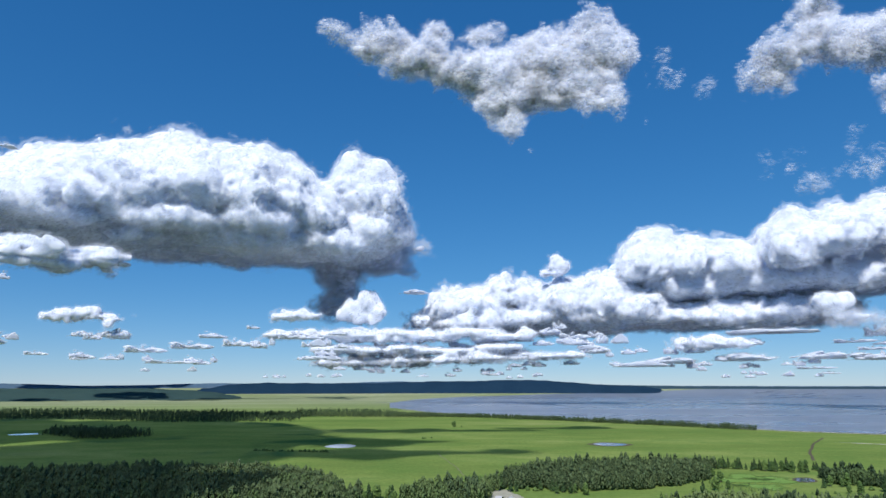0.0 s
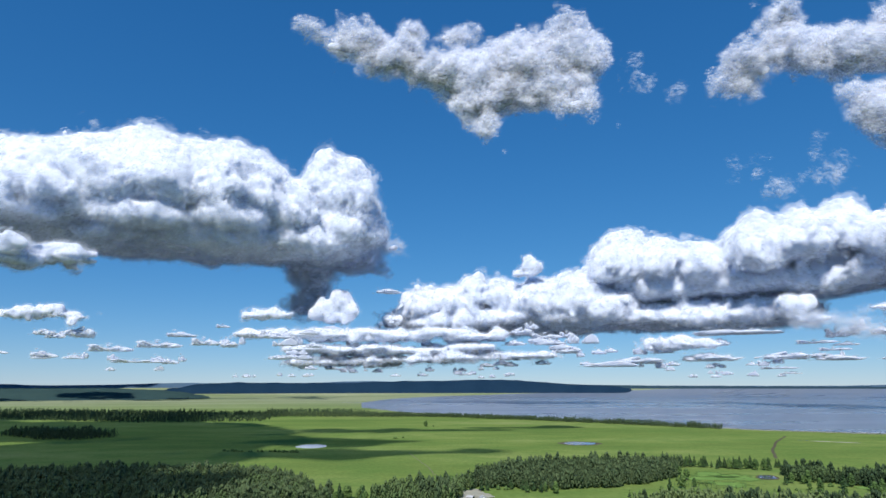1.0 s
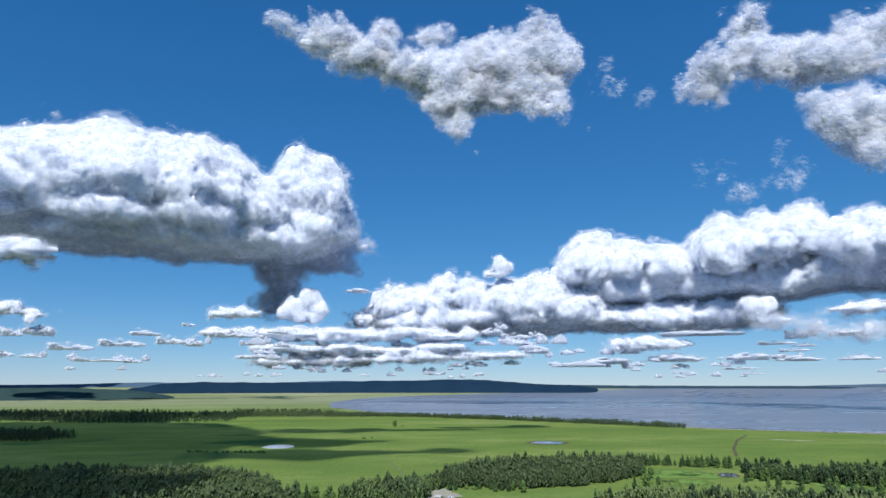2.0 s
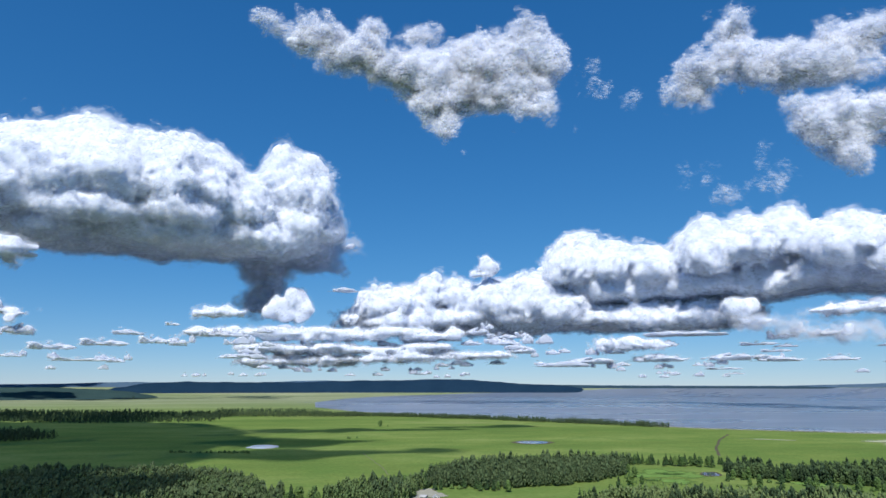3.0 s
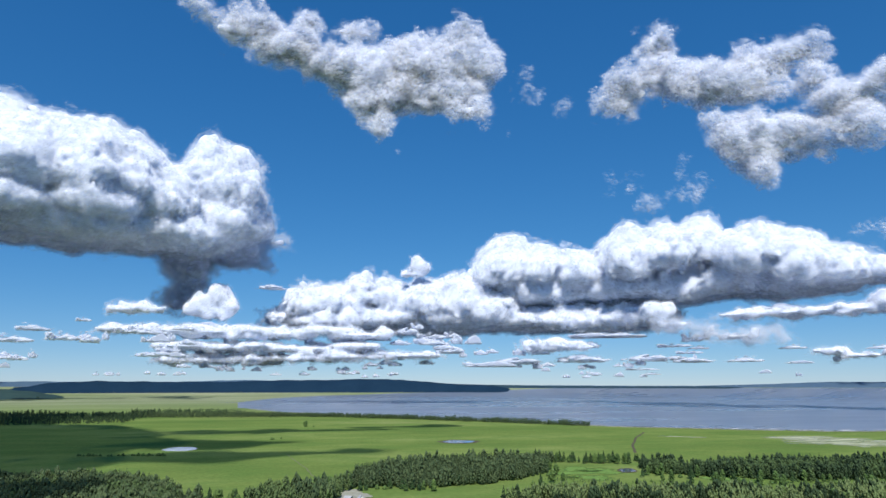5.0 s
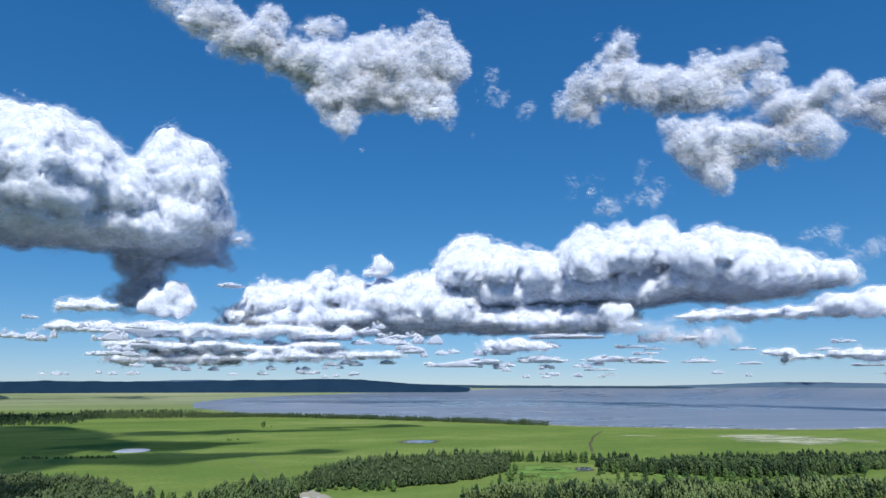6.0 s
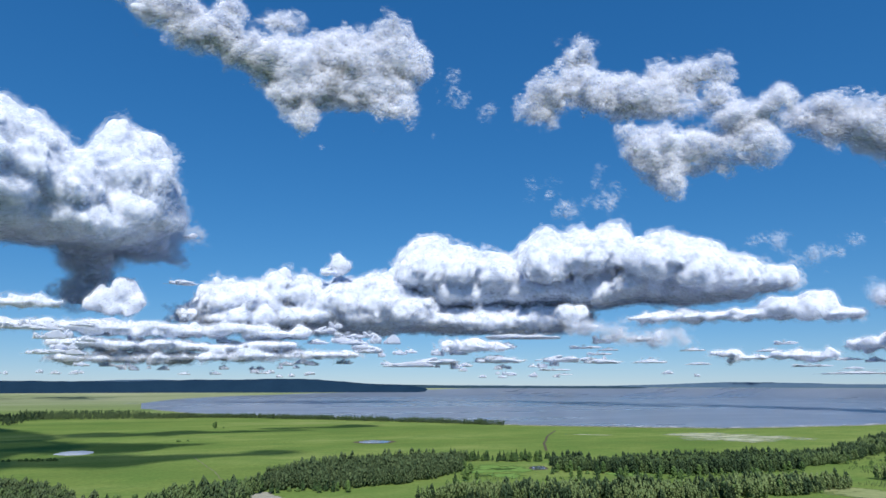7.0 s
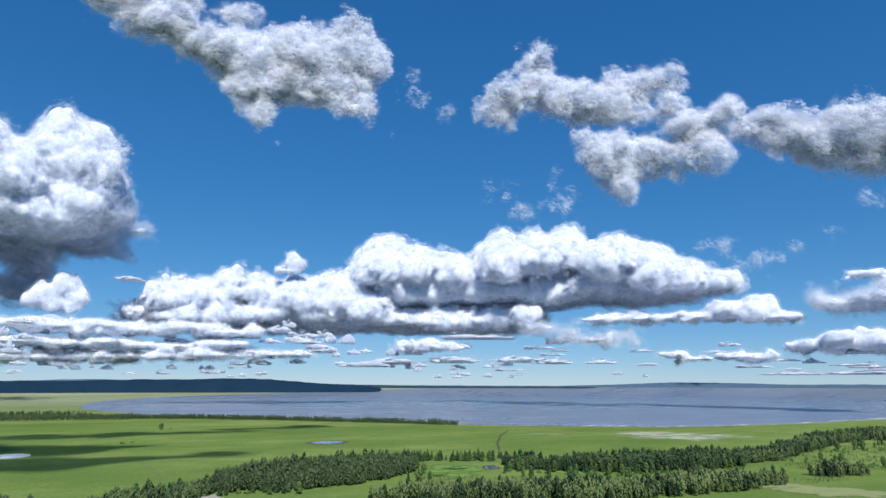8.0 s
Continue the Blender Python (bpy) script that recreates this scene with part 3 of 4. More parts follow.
cloud("stratocumulus_cloud", "long flat layer of white cloud", [(-14.1, 4.5, 2.6, 0.3, 0.0, 2.0), (-10.4, 4.6, 1.8, 0.4, 0.0, 2.0), (-7.8, 4.6, 2.3, 0.4, 0.0, 2.0), (-3.9, 4.8, 2.5, 0.3, 0.0, 2.0), (-1.3, 4.5, 3.0, 0.4, 0.0, 2.0), (2.6, 4.9, 2.7, 0.4, 0.0, 2.0), (5.5, 4.5, 2.8, 0.3, 0.0, 2.0)], to_sky(3965), 0.16, 0.22, 0.08, 1.0, None, 9, 0.03, (), wisps=FINE, body=BODY_SMALL)
cloud("stratocumulus_cloud", "thin flat layer of white and grey cloud", [(-10.2, 3.3, 2.1, 0.3, 0.0, 2.0), (-6.9, 3.2, 2.3, 0.2, 0.0, 2.0), (-3.7, 3.4, 1.6, 0.3, 0.0, 2.0), (-0.3, 3.2, 3.0, 0.3, 0.0, 2.0), (5.1, 3.5, 2.3, 0.4, 0.0, 2.0), (-1.1, 2.3, 3.8, 0.1, 0.0, 2.0), (4.2, 2.6, 2.8, 0.2, 0.0, 2.0), (-8.6, 2.1, 2.9, 0.1, 0.0, 2.0), (10.5, 2.7, 3.0, 0.2, 0.0, 2.0)], to_sky(3905), 0.15, 0.16, 0.06, 0.9, None, 10, 0.03, (), wisps=FINE, body=BODY_SMALL)
cloud("cumulus_cloud", "low white cumulus with a ragged bright top", [(50.4, 6.4, 1.9, 0.9, 0.0, 2.0), (52.8, 6.4, 1.5, 1.0, 0.0, 2.0), (54.6, 5.6, 1.6, 0.4, 0.0, 2.0), (46.5, 5.9, 3.7, 0.4, 0.0, 2.0), (40.7, 5.9, 2.7, 0.4, 0.0, 2.0), (33.0, 6.5, 1.4, 0.8, 0.0, 2.0)], to_sky(4060), 0.15, 0.3, 0.08, 1.1, None, 11, 0.03, (), wisps=FINE, body=BODY_SMALL)
cloud("cumulus_cloud", "low white cumulus near the skyline over the lake", [(56.5, 3.2, 1.9, 0.4, 0.0, 2.0), (58.8, 3.4, 1.7, 0.7, 0.0, 2.0), (60.7, 3.5, 1.4, 0.9, 0.0, 2.0), (63.0, 3.2, 1.8, 0.8, 0.0, 2.0)], to_sky(3900), 0.15, 0.28, 0.08, 1.0, None, 12, 0.03, (), wisps=FINE, body=BODY_SMALL)
cloud("cumulus_cloud", "low flat row of small white clouds", [(45.8, 2.7, 1.2, 0.3, 0.0, 1.0), (48.0, 2.3, 1.3, 0.2, 0.0, 1.0), (51.1, 2.4, 1.5, 0.3, 0.0, 1.0), (52.8, 2.3, 1.1, 0.2, 0.0, 1.0)], to_sky(3875), 0.14, 0.22, 0.06, 0.8, None, 13, 0.03, (), wisps=FINE, body=BODY_SMALL)
cloud("stratus_cloud", "dull grey flat shred of cloud", [(40.1, 4.1, 1.7, 0.3, 0.0, 1.0), (37.1, 4.3, 1.5, 0.3, 0.0, 1.0), (34.5, 5.3, 1.6, 0.2, 0.0, 1.0), (41.6, 4.4, 1.2, 0.3, 0.0, 1.0)], to_sky(3945), 0.13, 0.25, 0.15, 0.9, None, 14, 0.3, (), 0.05, wisps=(75, 0.55, 0.40, 0.38), lift=1.0)
cloud("stratus_cloud", "thin grey ragged cloud above the lake", [(58.8, 6.5, 1.9, 0.6, 0.0, 2.0), (60.4, 6.8, 1.6, 0.5, 0.0, 2.0), (62.1, 6.5, 1.7, 0.7, 0.0, 2.0)], to_sky(4065), 0.18, 0.15, 0.35, 0.9, None, 15, 0.3, (), 0.03, wisps=(75, 0.55, 0.40, 0.38), lean=0.7, lift=1.0)
cloud("cumulus_cloud", "small white puff in the open sky", [(60.8, 8.6, 1.2, 0.4, 0.0, 1.0), (62.6, 7.7, 1.4, 0.6, 0.0, 1.0)], to_sky(4170), 0.15, 0.25, 0.1, 0.9, None, 16, 0.03, (), wisps=FINE, body=BODY_SMALL)
for k, heap in enumerate(([(-33.0, 5.4, 0.8, 0.3, 0.0, 1.0), (-32.3, 5.7, 0.8, 0.4, 0.0, 1.0), (-31.4, 5.7, 0.8, 0.4, 0.0, 1.0), (-30.4, 6.0, 0.7, 0.4, 0.0, 1.0), (-29.5, 5.6, 1.0, 0.3, 0.0, 1.0), (-28.50, 5.44, 0.58, 0.14, 0.0, 1.0)], [(-14.7, 6.2, 0.9, 0.3, 0.0, 1.0), (-13.6, 6.4, 1.0, 0.4, 0.0, 1.0), (-12.4, 6.3, 0.8, 0.3, 0.0, 1.0)],
                          [(22.2, 3.6, 1.3, 0.4, 0.0, 1.0), (23.6, 3.7, 1.1, 0.4, 0.0, 1.0), (25.2, 3.7, 1.3, 0.4, 0.0, 1.0), (24.4, 3.4, 3.2, 0.2, 0.0, 1.0)], [(-7.1, 4.6, 1.3, 0.5, 0.0, 1.0), (-5.0, 4.8, 1.4, 0.5, 0.0, 1.0), (-2.6, 4.6, 1.6, 0.4, 0.0, 1.0), (-5.0, 4.4, 3.7, 0.3, 0.0, 1.0)])):
    cloud("cumulus_cloud", "small flat white cumulus heap low in the sky", heap, to_sky((3700 if heap[0][0] > -9 else 2600) + 50 * heap[0][1]), 0.12, 0.22, 0.08, 0.8, None, 80 + k, 0.03, (), wisps=FINE, body=BODY_SMALL)
# ragged fair-weather clouds overhead
cloud("ragged_cloud", "ragged white fair-weather cloud with torn edges", [(-10.2, 31.5, 1.2, 0.5, 0.0, 1.0), (-7.9, 30.9, 2.2, 1.0, 0.0, 1.5), (-5.0, 31.3, 2.0, 1.2, 0.0, 1.5), (-2.3, 30.3, 3.3, 1.6, 0.0, 2.0), (-0.9, 32.6, 1.6, 1.0, 0.0, 1.2), (2.7, 29.3, 4.1, 1.8, 0.0, 2.0), (4.0, 32.1, 2.4, 0.8, 0.0, 1.2), (6.2, 28.8, 4.9, 2.5, 0.0, 3.0), (10.3, 29.4, 4.6, 2.3, 0.0, 3.0), (14.4, 30.0, 2.9, 2.0, 0.0, 2.5), (16.8, 29.7, 2.3, 1.8, 0.0, 2.0), (15.3, 31.7, 1.2, 0.6, 0.0, 1.0), (12.5, 27.5, 4.8, 1.7, 0.0, 2.5), (6.8, 26.5, 3.6, 1.6, 0.0, 2.0), (7.1, 24.2, 1.0, 1.2, 0.0, 1.0), (16.0, 25.6, 2.2, 0.7, 0.0, 1.0)], to_sky(1500), 0.15, 0.22, 0.46, 2.0, None, 21, 0.55, (), 0.12, keep=0.72, lean=0.9, wisps=(75, 0.62, 0.40, 0.44), fine=0.3, body=BODY_NEAR, lift=1.5, soft=0.8, tuft=HAZE, shreds=(110, 0.15, 0.40, 0.15))
cloud("ragged_cloud", "ragged white cloud with several torn lobes", [(34.8, 29.6, 1.6, 1.6, 0.0, 1.2), (34.7, 27.9, 1.9, 1.4, 0.0, 1.4), (32.3, 25.8, 1.9, 1.1, 0.0, 1.2), (33.0, 26.9, 2.6, 1.1, 0.0, 1.6), (31.1, 25.1, 1.4, 0.9, 0.0, 1.0), (37.5, 26.4, 2.9, 1.7, 0.0, 2.0), (40.8, 25.4, 3.9, 1.7, 0.0, 2.4), (44.6, 26.7, 2.7, 1.3, 0.0, 2.0), (46.7, 26.5, 1.3, 0.9, 0.0, 1.0), (42.9, 24.2, 2.2, 0.9, 0.0, 1.6), (42.1, 20.6, 3.2, 2.2, 0.0, 1.8), (44.7, 20.6, 2.1, 1.4, 0.0, 1.4), (40.5, 21.9, 1.9, 1.1, 0.0, 1.2), (42.5, 18.5, 0.9, 0.8, 0.0, 0.9), (49.3, 22.3, 2.5, 1.9, 0.0, 1.8), (51.3, 23.1, 1.6, 0.9, 0.0, 1.2), (49.6, 20.5, 2.1, 1.2, 0.0, 1.4), (47.3, 24.3, 1.4, 1.0, 0.0, 1.2)], to_sky(1500), 0.15, 0.22, 0.46, 1.8, None, 23, 0.55, (), 0.12, keep=0.72, lean=0.9, wisps=(75, 0.62, 0.40, 0.44), fine=0.3, body=BODY_NEAR, lift=1.5, soft=0.8, tuft=HAZE, shreds=(110, 0.15, 0.40, 0.15))
cloud("ragged_cloud", "large soft white cloud with streaked edges", [(60.1, 19.4, 3.9, 2.0, 0.0, 3.0), (63.1, 18.9, 2.9, 2.4, 0.0, 3.0), (56.9, 20.2, 2.6, 1.4, 0.0, 2.0), (54.4, 21.5, 1.6, 0.4, 0.0, 1.0), (62.1, 17.2, 2.0, 0.9, 0.0, 2.0), (66.2, 18.2, 3.3, 2.2, 0.0, 3.0), (69.5, 16.9, 2.6, 1.9, 0.0, 3.0)], to_sky(1560), 0.15, 0.2, 0.42, 2.0, None, 24, 0.55, (), 0.12, keep=0.72, lean=0.9, wisps=(75, 0.62, 0.40, 0.44), fine=0.3, body=BODY_NEAR, lift=1.5, soft=0.8, tuft=HAZE, shreds=(110, 0.15, 0.40, 0.15))
for k, scrap in enumerate([(29.92, 18.53, 0.56, 0.85, 0.0, 0.5), (31.97, 17.67, 0.72, 0.37, 0.0, 0.5), (35.87, 19.03, 0.44, 0.73, 0.0, 0.5), (36.8, 16.8, 1.4, 0.8, 0.0, 0.8), (33.8, 16.4, 1.0, 0.2, 0.0, 0.4)]):
    cloud("cloud_scrap", "little torn white scrap of cloud", [scrap], to_sky(2600), 0.11, 0.12, 0.4, 0.9, None, 60 + k, None, (), 0.03, "cloud scraps", keep=0.72, wisps=(90, 0.60, 0.26, 0.24))
for k, scrap in enumerate([(53.6, 10.4, 1.3, 0.4, 0.0, 0.6), (50.2, 12.1, 0.9, 0.2, 0.0, 0.4), (59.14, 12.10, 0.38, 0.31, 0.0, 0.4), (62.0, 14.2, 0.6, 0.3, 0.0, 0.5), (56.36, 11.53, 0.40, 0.18, 0.0, 0.3), (52.3, 10.2, 0.9, 0.2, 0.0, 0.4)] + [(22.1, 26.9, 1.1, 0.6, 0.0, 0.8), (25.2, 25.5, 0.8, 0.4, 0.0, 0.6), (21.45, 28.38, 0.46, 0.74, 0.0, 0.5), (-37.6, 18.3, 0.6, 0.2, 0.0, 0.5), (-29.51, 21.16, 0.17, 0.23, 0.0, 0.3)]):
    cloud("cloud_scrap", "thin white scrap of dissolving cloud", [scrap], to_sky(3300), 0.12, 0.1, 0.35, 0.8, None, 70 + k, None, (), 0.03, "cloud scraps", keep=0.72, wisps=(90, 0.60, 0.26, 0.24))


# ---- small clouds towards the skyline ----
def puff_model(seed):
    """A small flat-based cloud, about one unit to each side."""
    rng = np.random.default_rng(seed)
    lobes = [(x, 0.18 + 0.3 * h, 0.34, 0.2 + 0.25 * h, 0.0, 0.45) for x, h in zip(np.linspace(-0.72, 0.72, 5), rng.random(5) * np.array([0.3, 1.1, 1.3, 1.1, 0.5]))]
    f, ax, rng, broad, bare = cloud_field(lobes, 0.08, 0.24, 0.09, 0.55, seed, 0.35)
    flat = (ax[1] - 0.06)[None, :, None]
    low = np.array([x[0] for x in ax])
    top = new("skyline_cloud")
    verts, quads = skin(sealed(np.minimum(f - 0.04, flat).astype(np.float32)))
    p = low + verts * 0.08
    solid("body", mesh_of("body", np.stack([p[:, 0], p[:, 2], p[:, 1]], 1), quads, True), BODY_THIN, top)
    f = np.minimum(f, flat)
    tufts(top, lambda p: np.stack([p[:, 0], p[:, 2], p[:, 1]], 1), low, (0.08,) * 3, f, [-np.gradient(np.minimum(broad, flat), 0.08, axis=k) for k in range(3)],
          (70, 0.05, 0.10, 0.15), rng, 1.0)
    return tagged(top, "small flat-based white cloud far off near the skyline", "cloud", "small clouds along the skyline")


models = [puff_model(40 + k) for k in range(6)]
used = set()


def skyline_cloud(az, el, wide, high):
    k = random.randrange(len(models))
    dist = (3760 if az > -9 else 2600) + 60 * min(el, 7)
    s = dist * math.tan(radians(wide))
    t = dist * math.tan(radians(high)) / 0.7
    m = pose(dist * math.sin(radians(az)), dist * math.cos(radians(az)), EYE + dist * math.tan(radians(el)), 0, 0, -az) @ Matrix.Diagonal((s, min(s, 170), t, 1))
    if k in used:
        ob = copy_thing(models[k], Matrix())
    else:
        ob = models[k]
        used.add(k)
    ob.matrix_basis = m


for az, el, wide, high in [(a, e - h * 0.6, w, h) for a, e, w, h, *_ in [(-26.2, 3.0, 1.4, 0.4, 0.0, 1.1), (-22.6, 3.4, 1.5, 0.4, 0.0, 1.2), (-20.7, 4.3, 1.0, 0.3, 0.0, 0.8), (-37.6, 18.2, 0.6, 0.2, 0.0, 0.5), (-36.66, 8.30, 0.42, 0.39, 0.0, 0.3), (-17.49, 5.14, 0.49, 0.20, 0.0, 0.4), (-33.8, 2.5, 0.7, 0.2, 0.0, 0.6), (-35.63, 3.75, 0.42, 0.17, 0.0, 0.3), (-24.1, 2.0, 1.8, 0.2, 0.0, 1.4), (-2.7, 8.7, 1.1, 0.3, 0.0, 0.9), (-7.6, 4.3, 2.1, 0.4, 0.0, 1.7)] + [(14.4, 3.1, 0.9, 0.4, 0.0, 0.7), (12.4, 3.9, 1.2, 0.4, 0.0, 1.0), (20.2, 2.1, 2.1, 0.4, 0.0, 1.7), (26.0, 2.3, 2.1, 0.5, 0.0, 1.7), (31.8, 2.3, 1.7, 0.4, 0.0, 1.3), (27.6, 4.4, 2.1, 0.3, 0.0, 1.7), (29.2, 4.4, 2.1, 0.3, 0.0, 1.7), (35.4, 2.1, 1.5, 0.3, 0.0, 1.2), (39.5, 2.1, 1.2, 0.3, 0.0, 1.0), (17.6, 1.8, 2.1, 0.3, 0.0, 1.7), (54.7, 1.0, 2.0, 0.2, 0.0, 1.6), (59.3, 1.0, 2.2, 0.2, 0.0, 1.7), (41.2, 6.2, 1.5, 0.4, 0.0, 1.2)]]:
    skyline_cloud(az, el, wide, high)
for k in range(72):
    az0 = random.uniform(-50, 88)
    el0 = 0.75 + 3.3 * random.random() ** 1.7
    if random.random() > 0.45 + 0.55 * math.exp(-((az0 - 8) / 26) ** 2):
        continue
    for j in range(random.randint(2, 6)):
        el = max(0.65, el0 + random.gauss(0, 0.10))
        wide = random.uniform(0.12, 0.34) + 0.2 * random.random() * el
        skyline_cloud(az0 + random.gauss(0, 1.1 + 0.4 * el), el, wide, 0.13 + 0.12 * el * random.uniform(0.4, 1.0))

# heaps crowding under the long bank
for k in range(50):
    el = 2.2 + 2.9 * random.random()
    skyline_cloud(random.uniform(-17, 17 - 0.5 * el), el, random.uniform(0.4, 0.7) + 0.16 * el * random.random(), 0.12 + 0.075 * el * random.uniform(0.6, 1.1))

# thin rows far off over the lake
for k in range(22):
    el = 0.9 + 2.6 * random.random()
    skyline_cloud(random.uniform(30, 62), el, random.uniform(0.5, 1.3), 0.08 + 0.05 * el * random.uniform(0.5, 1.0))

# clouds overhead, beside the view, whose shadows lie on the meadow
SHADE = Vector((sun_way.x, sun_way.y, 0)) * (950 / sun_way.z)


def cloud_over(az, r, lobes, step, puff, rag, grain, seed):
    at = spot(az, r) + SHADE
    cloud("cumulus_cloud", "flat-based white cumulus cloud high overhead", lobes, to_spot(at.x, at.y, 950, 20.0), step, puff, rag, grain, None, seed, None, ((0.0, 0.52), (0.3, 0.13)))


cloud_over(-26, 900, [(-10, 2, 11, 3, 4, 9), (0, 2, 9, 3, 1, 9), (7, 2, 6, 3, -6, 7), (4, 2, 9, 3, -15, 6), (-12, 2, 9, 3, -8, 9), (-20, 2, 8, 3, 8, 8), (-15, 2, 12, 3, 21, 6), (-2, 2, 9, 3, 23, 5), (4, 2, 8, 3, -20, 3.5), (8, 2, 5, 3, -25, 4), (3, 2, 8, 5, -14, 7)], 0.55, 1.2, 0.9, 5.0, 31)
cloud_over(-3, 730, [(2.3, 1, 7, 1, 5.5, 1.0), (-3, 1, 5, 1, -2.8, 1.3), (-1, 1, 5, 0.8, -8.6, 0.8), (9, 1, 4, 0.8, 8, 0.8)], 0.3, 0.4, 0.5, 2.5, 32)

# ---- woods ----
def clump(rng, centre, size, squash=0.8):
    """A rough little eight-sided lump of leaves: corners and triangles."""
    d = np.array([(1, 0, 0), (-1, 0, 0), (0, 1, 0), (0, -1, 0), (0, 0, squash), (0, 0, -squash)], float)
    v = d * size * rng.uniform(0.7, 1.3, (6, 1))
    a = rng.uniform(0, 6.3)
    v[:, :2] = v[:, :2] @ np.array([[math.cos(a), math.sin(a)], [-math.sin(a), math.cos(a)]])
    f = [(0, 2, 4), (2, 1, 4), (1, 3, 4), (3, 0, 4), (2, 0, 5), (1, 2, 5), (3, 1, 5), (0, 3, 5)]
    return v + np.asarray(centre), np.array(f)


def joined(pieces):
    vs, fs, n = [], [], 0
    for v, f in pieces:
        vs.append(v)
        fs.append(f + n)
        n += len(v)
    return np.concatenate(vs), np.concatenate(fs)


def tube(p, q, r0, r1, n=5):
    p, q = np.array(p, float), np.array(q, float)
    a = np.linspace(0, 2 * math.pi, n, endpoint=False)
    ringed = np.stack([np.cos(a), np.sin(a), 0 * a], 1)
    v = np.concatenate([p + ringed * r0, q + ringed * r1])
    i = np.arange(n)
    j = (i + 1) % n
    return v, np.concatenate([np.stack([i, j, j + n], 1), np.stack([i, j + n, i + n], 1)])


def tuft(rng, centre, size):
    """A four-sided tuft of needles or leaves: corners and triangles."""
    v = rng.standard_normal((4, 3))
    v = np.array([(1, 0, -0.5), (-0.5, 0.87, -0.5), (-0.5, -0.87, -0.5), (0, 0, 1.1)]) * size * rng.uniform(0.7, 1.4, (4, 1)) + v * size * 0.15
    return v + np.asarray(centre), np.array([(0, 2, 1), (0, 1, 3), (1, 2, 3), (2, 0, 3)])


def crown_pieces(kind, height, n, rng, shape=clump):
    """The clumps of one crown: a narrow cone for a conifer, an upright egg for a birch, a low heap for a bush."""
    out = []
    for k in range(n):
        u = (k + rng.random()) / n
        a = k * 2.4 + rng.uniform(-0.5, 0.5)
        if kind == "conifer":
            h, w, s = 0.16 + 0.84 * u, 0.17 * (1 - u) ** 0.8 + 0.012, 0.115 * (1.15 - u)
        elif kind == "birch":
            h, w, s = 0.2 + 0.78 * u, 0.22 * math.sin(math.pi * min(1, 0.16 + 0.84 * u)) ** 0.7, 0.125
        else:
            h, w, s = 0.2 + 0.6 * u, 0.55 * (1 - u * 0.8), 0.30
        rad = w * math.sqrt(rng.random())
        out.append(shape(rng, (rad * height * math.cos(a), rad * height * math.sin(a), h * height), s * height * rng.uniform(0.75, 1.25)))
    return out


def trunk_pieces(height, rng, limbs=4):
    out = [tube((0, 0, -0.3), (0.1, 0.05, height * 0.85), height * 0.022, height * 0.006, 6)]
    for k in range(limbs):
        a, z = rng.uniform(0, 6.3), height * rng.uniform(0.25, 0.6)
        out.append(tube((0, 0, z), (height * 0.14 * math.cos(a), height * 0.14 * math.sin(a), z + height * 0.12), height * 0.009, height * 0.003, 4))
    return out


def tree_model(name, kind, height, n, material, label, seed):
    rng = np.random.default_rng(seed)
    top = tagged(new(name), label, "tree", "single trees and forest edges")
    solid("trunk", mesh_of("trunk", *joined(trunk_pieces(height, rng))), BARK, top)
    solid("crown", mesh_of("crown", *joined(crown_pieces(kind, height, n, rng)), True), material, top)
    return top


def inside(poly, x, y):
    hit = False
    for (x0, y0), (x1, y1) in zip(poly, poly[1:] + poly[:1]):
        if (y0 > y) != (y1 > y) and x < x0 + (y - y0) / (y1 - y0) * (x1 - x0):
            hit = not hit
    return hit


def places(outline, gap, rng):
    """Scattered places within an outline of (az, r) corners, about gap metres apart."""
    poly = [tuple(spot(a, r)[:2]) for a, r in outline]
    xs, ys = [p[0] for p in poly], [p[1] for p in poly]
    out = []
    for x in np.arange(min(xs), max(xs), gap):
        for y in np.arange(min(ys), max(ys), gap):
            px, py = x + rng.uniform(-0.5, 0.5) * gap, y + rng.uniform(-0.5, 0.5) * gap
            wob = 9 * noise.noise((px / 22, py / 22, 3)) + 4 * noise.noise((px / 8, py / 8, 6))
            if inside(poly, px + wob, py + wob):
                out.append((px, py))
    return out


def wood(label, spots, tall, n, seed, conifers=0.5, material=None):
    """Many trees too close to tell apart, as one mesh."""
    rng = np.random.default_rng(seed)
    shapes = [joined([tube((0, 0, -0.05), (0, 0, 0.5), 0.02, 0.012, 3)] + crown_pieces("conifer" if k < 6 * conifers else "birch", 1.0, n, rng, tuft)) for k in range(6)]
    vs, fs, count = [], [], 0
    for x, y in spots:
        v, f = shapes[rng.integers(6)]
        a, s = rng.uniform(0, 6.3), tall * rng.uniform(0.55, 1.2) * (1 + 0.18 * noise.noise((x / 35, y / 35, 7)))
        c, d = math.cos(a) * s, math.sin(a) * s
        wide = rng.uniform(0.62, 1.0)
        r = math.hypot(x, y)
        vs.append(np.stack([(v[:, 0] * c - v[:, 1] * d) * wide + x, (v[:, 0] * d + v[:, 1] * c) * wide + y, v[:, 2] * s + float(rise(r))], 1))
        fs.append(f + count)
        count += len(v)
    ob = solid("forest", mesh_of("forest", np.concatenate(vs), np.concatenate(fs), True), material or FOREST)
    return tagged(ob, label, "forest", kind="stuff")


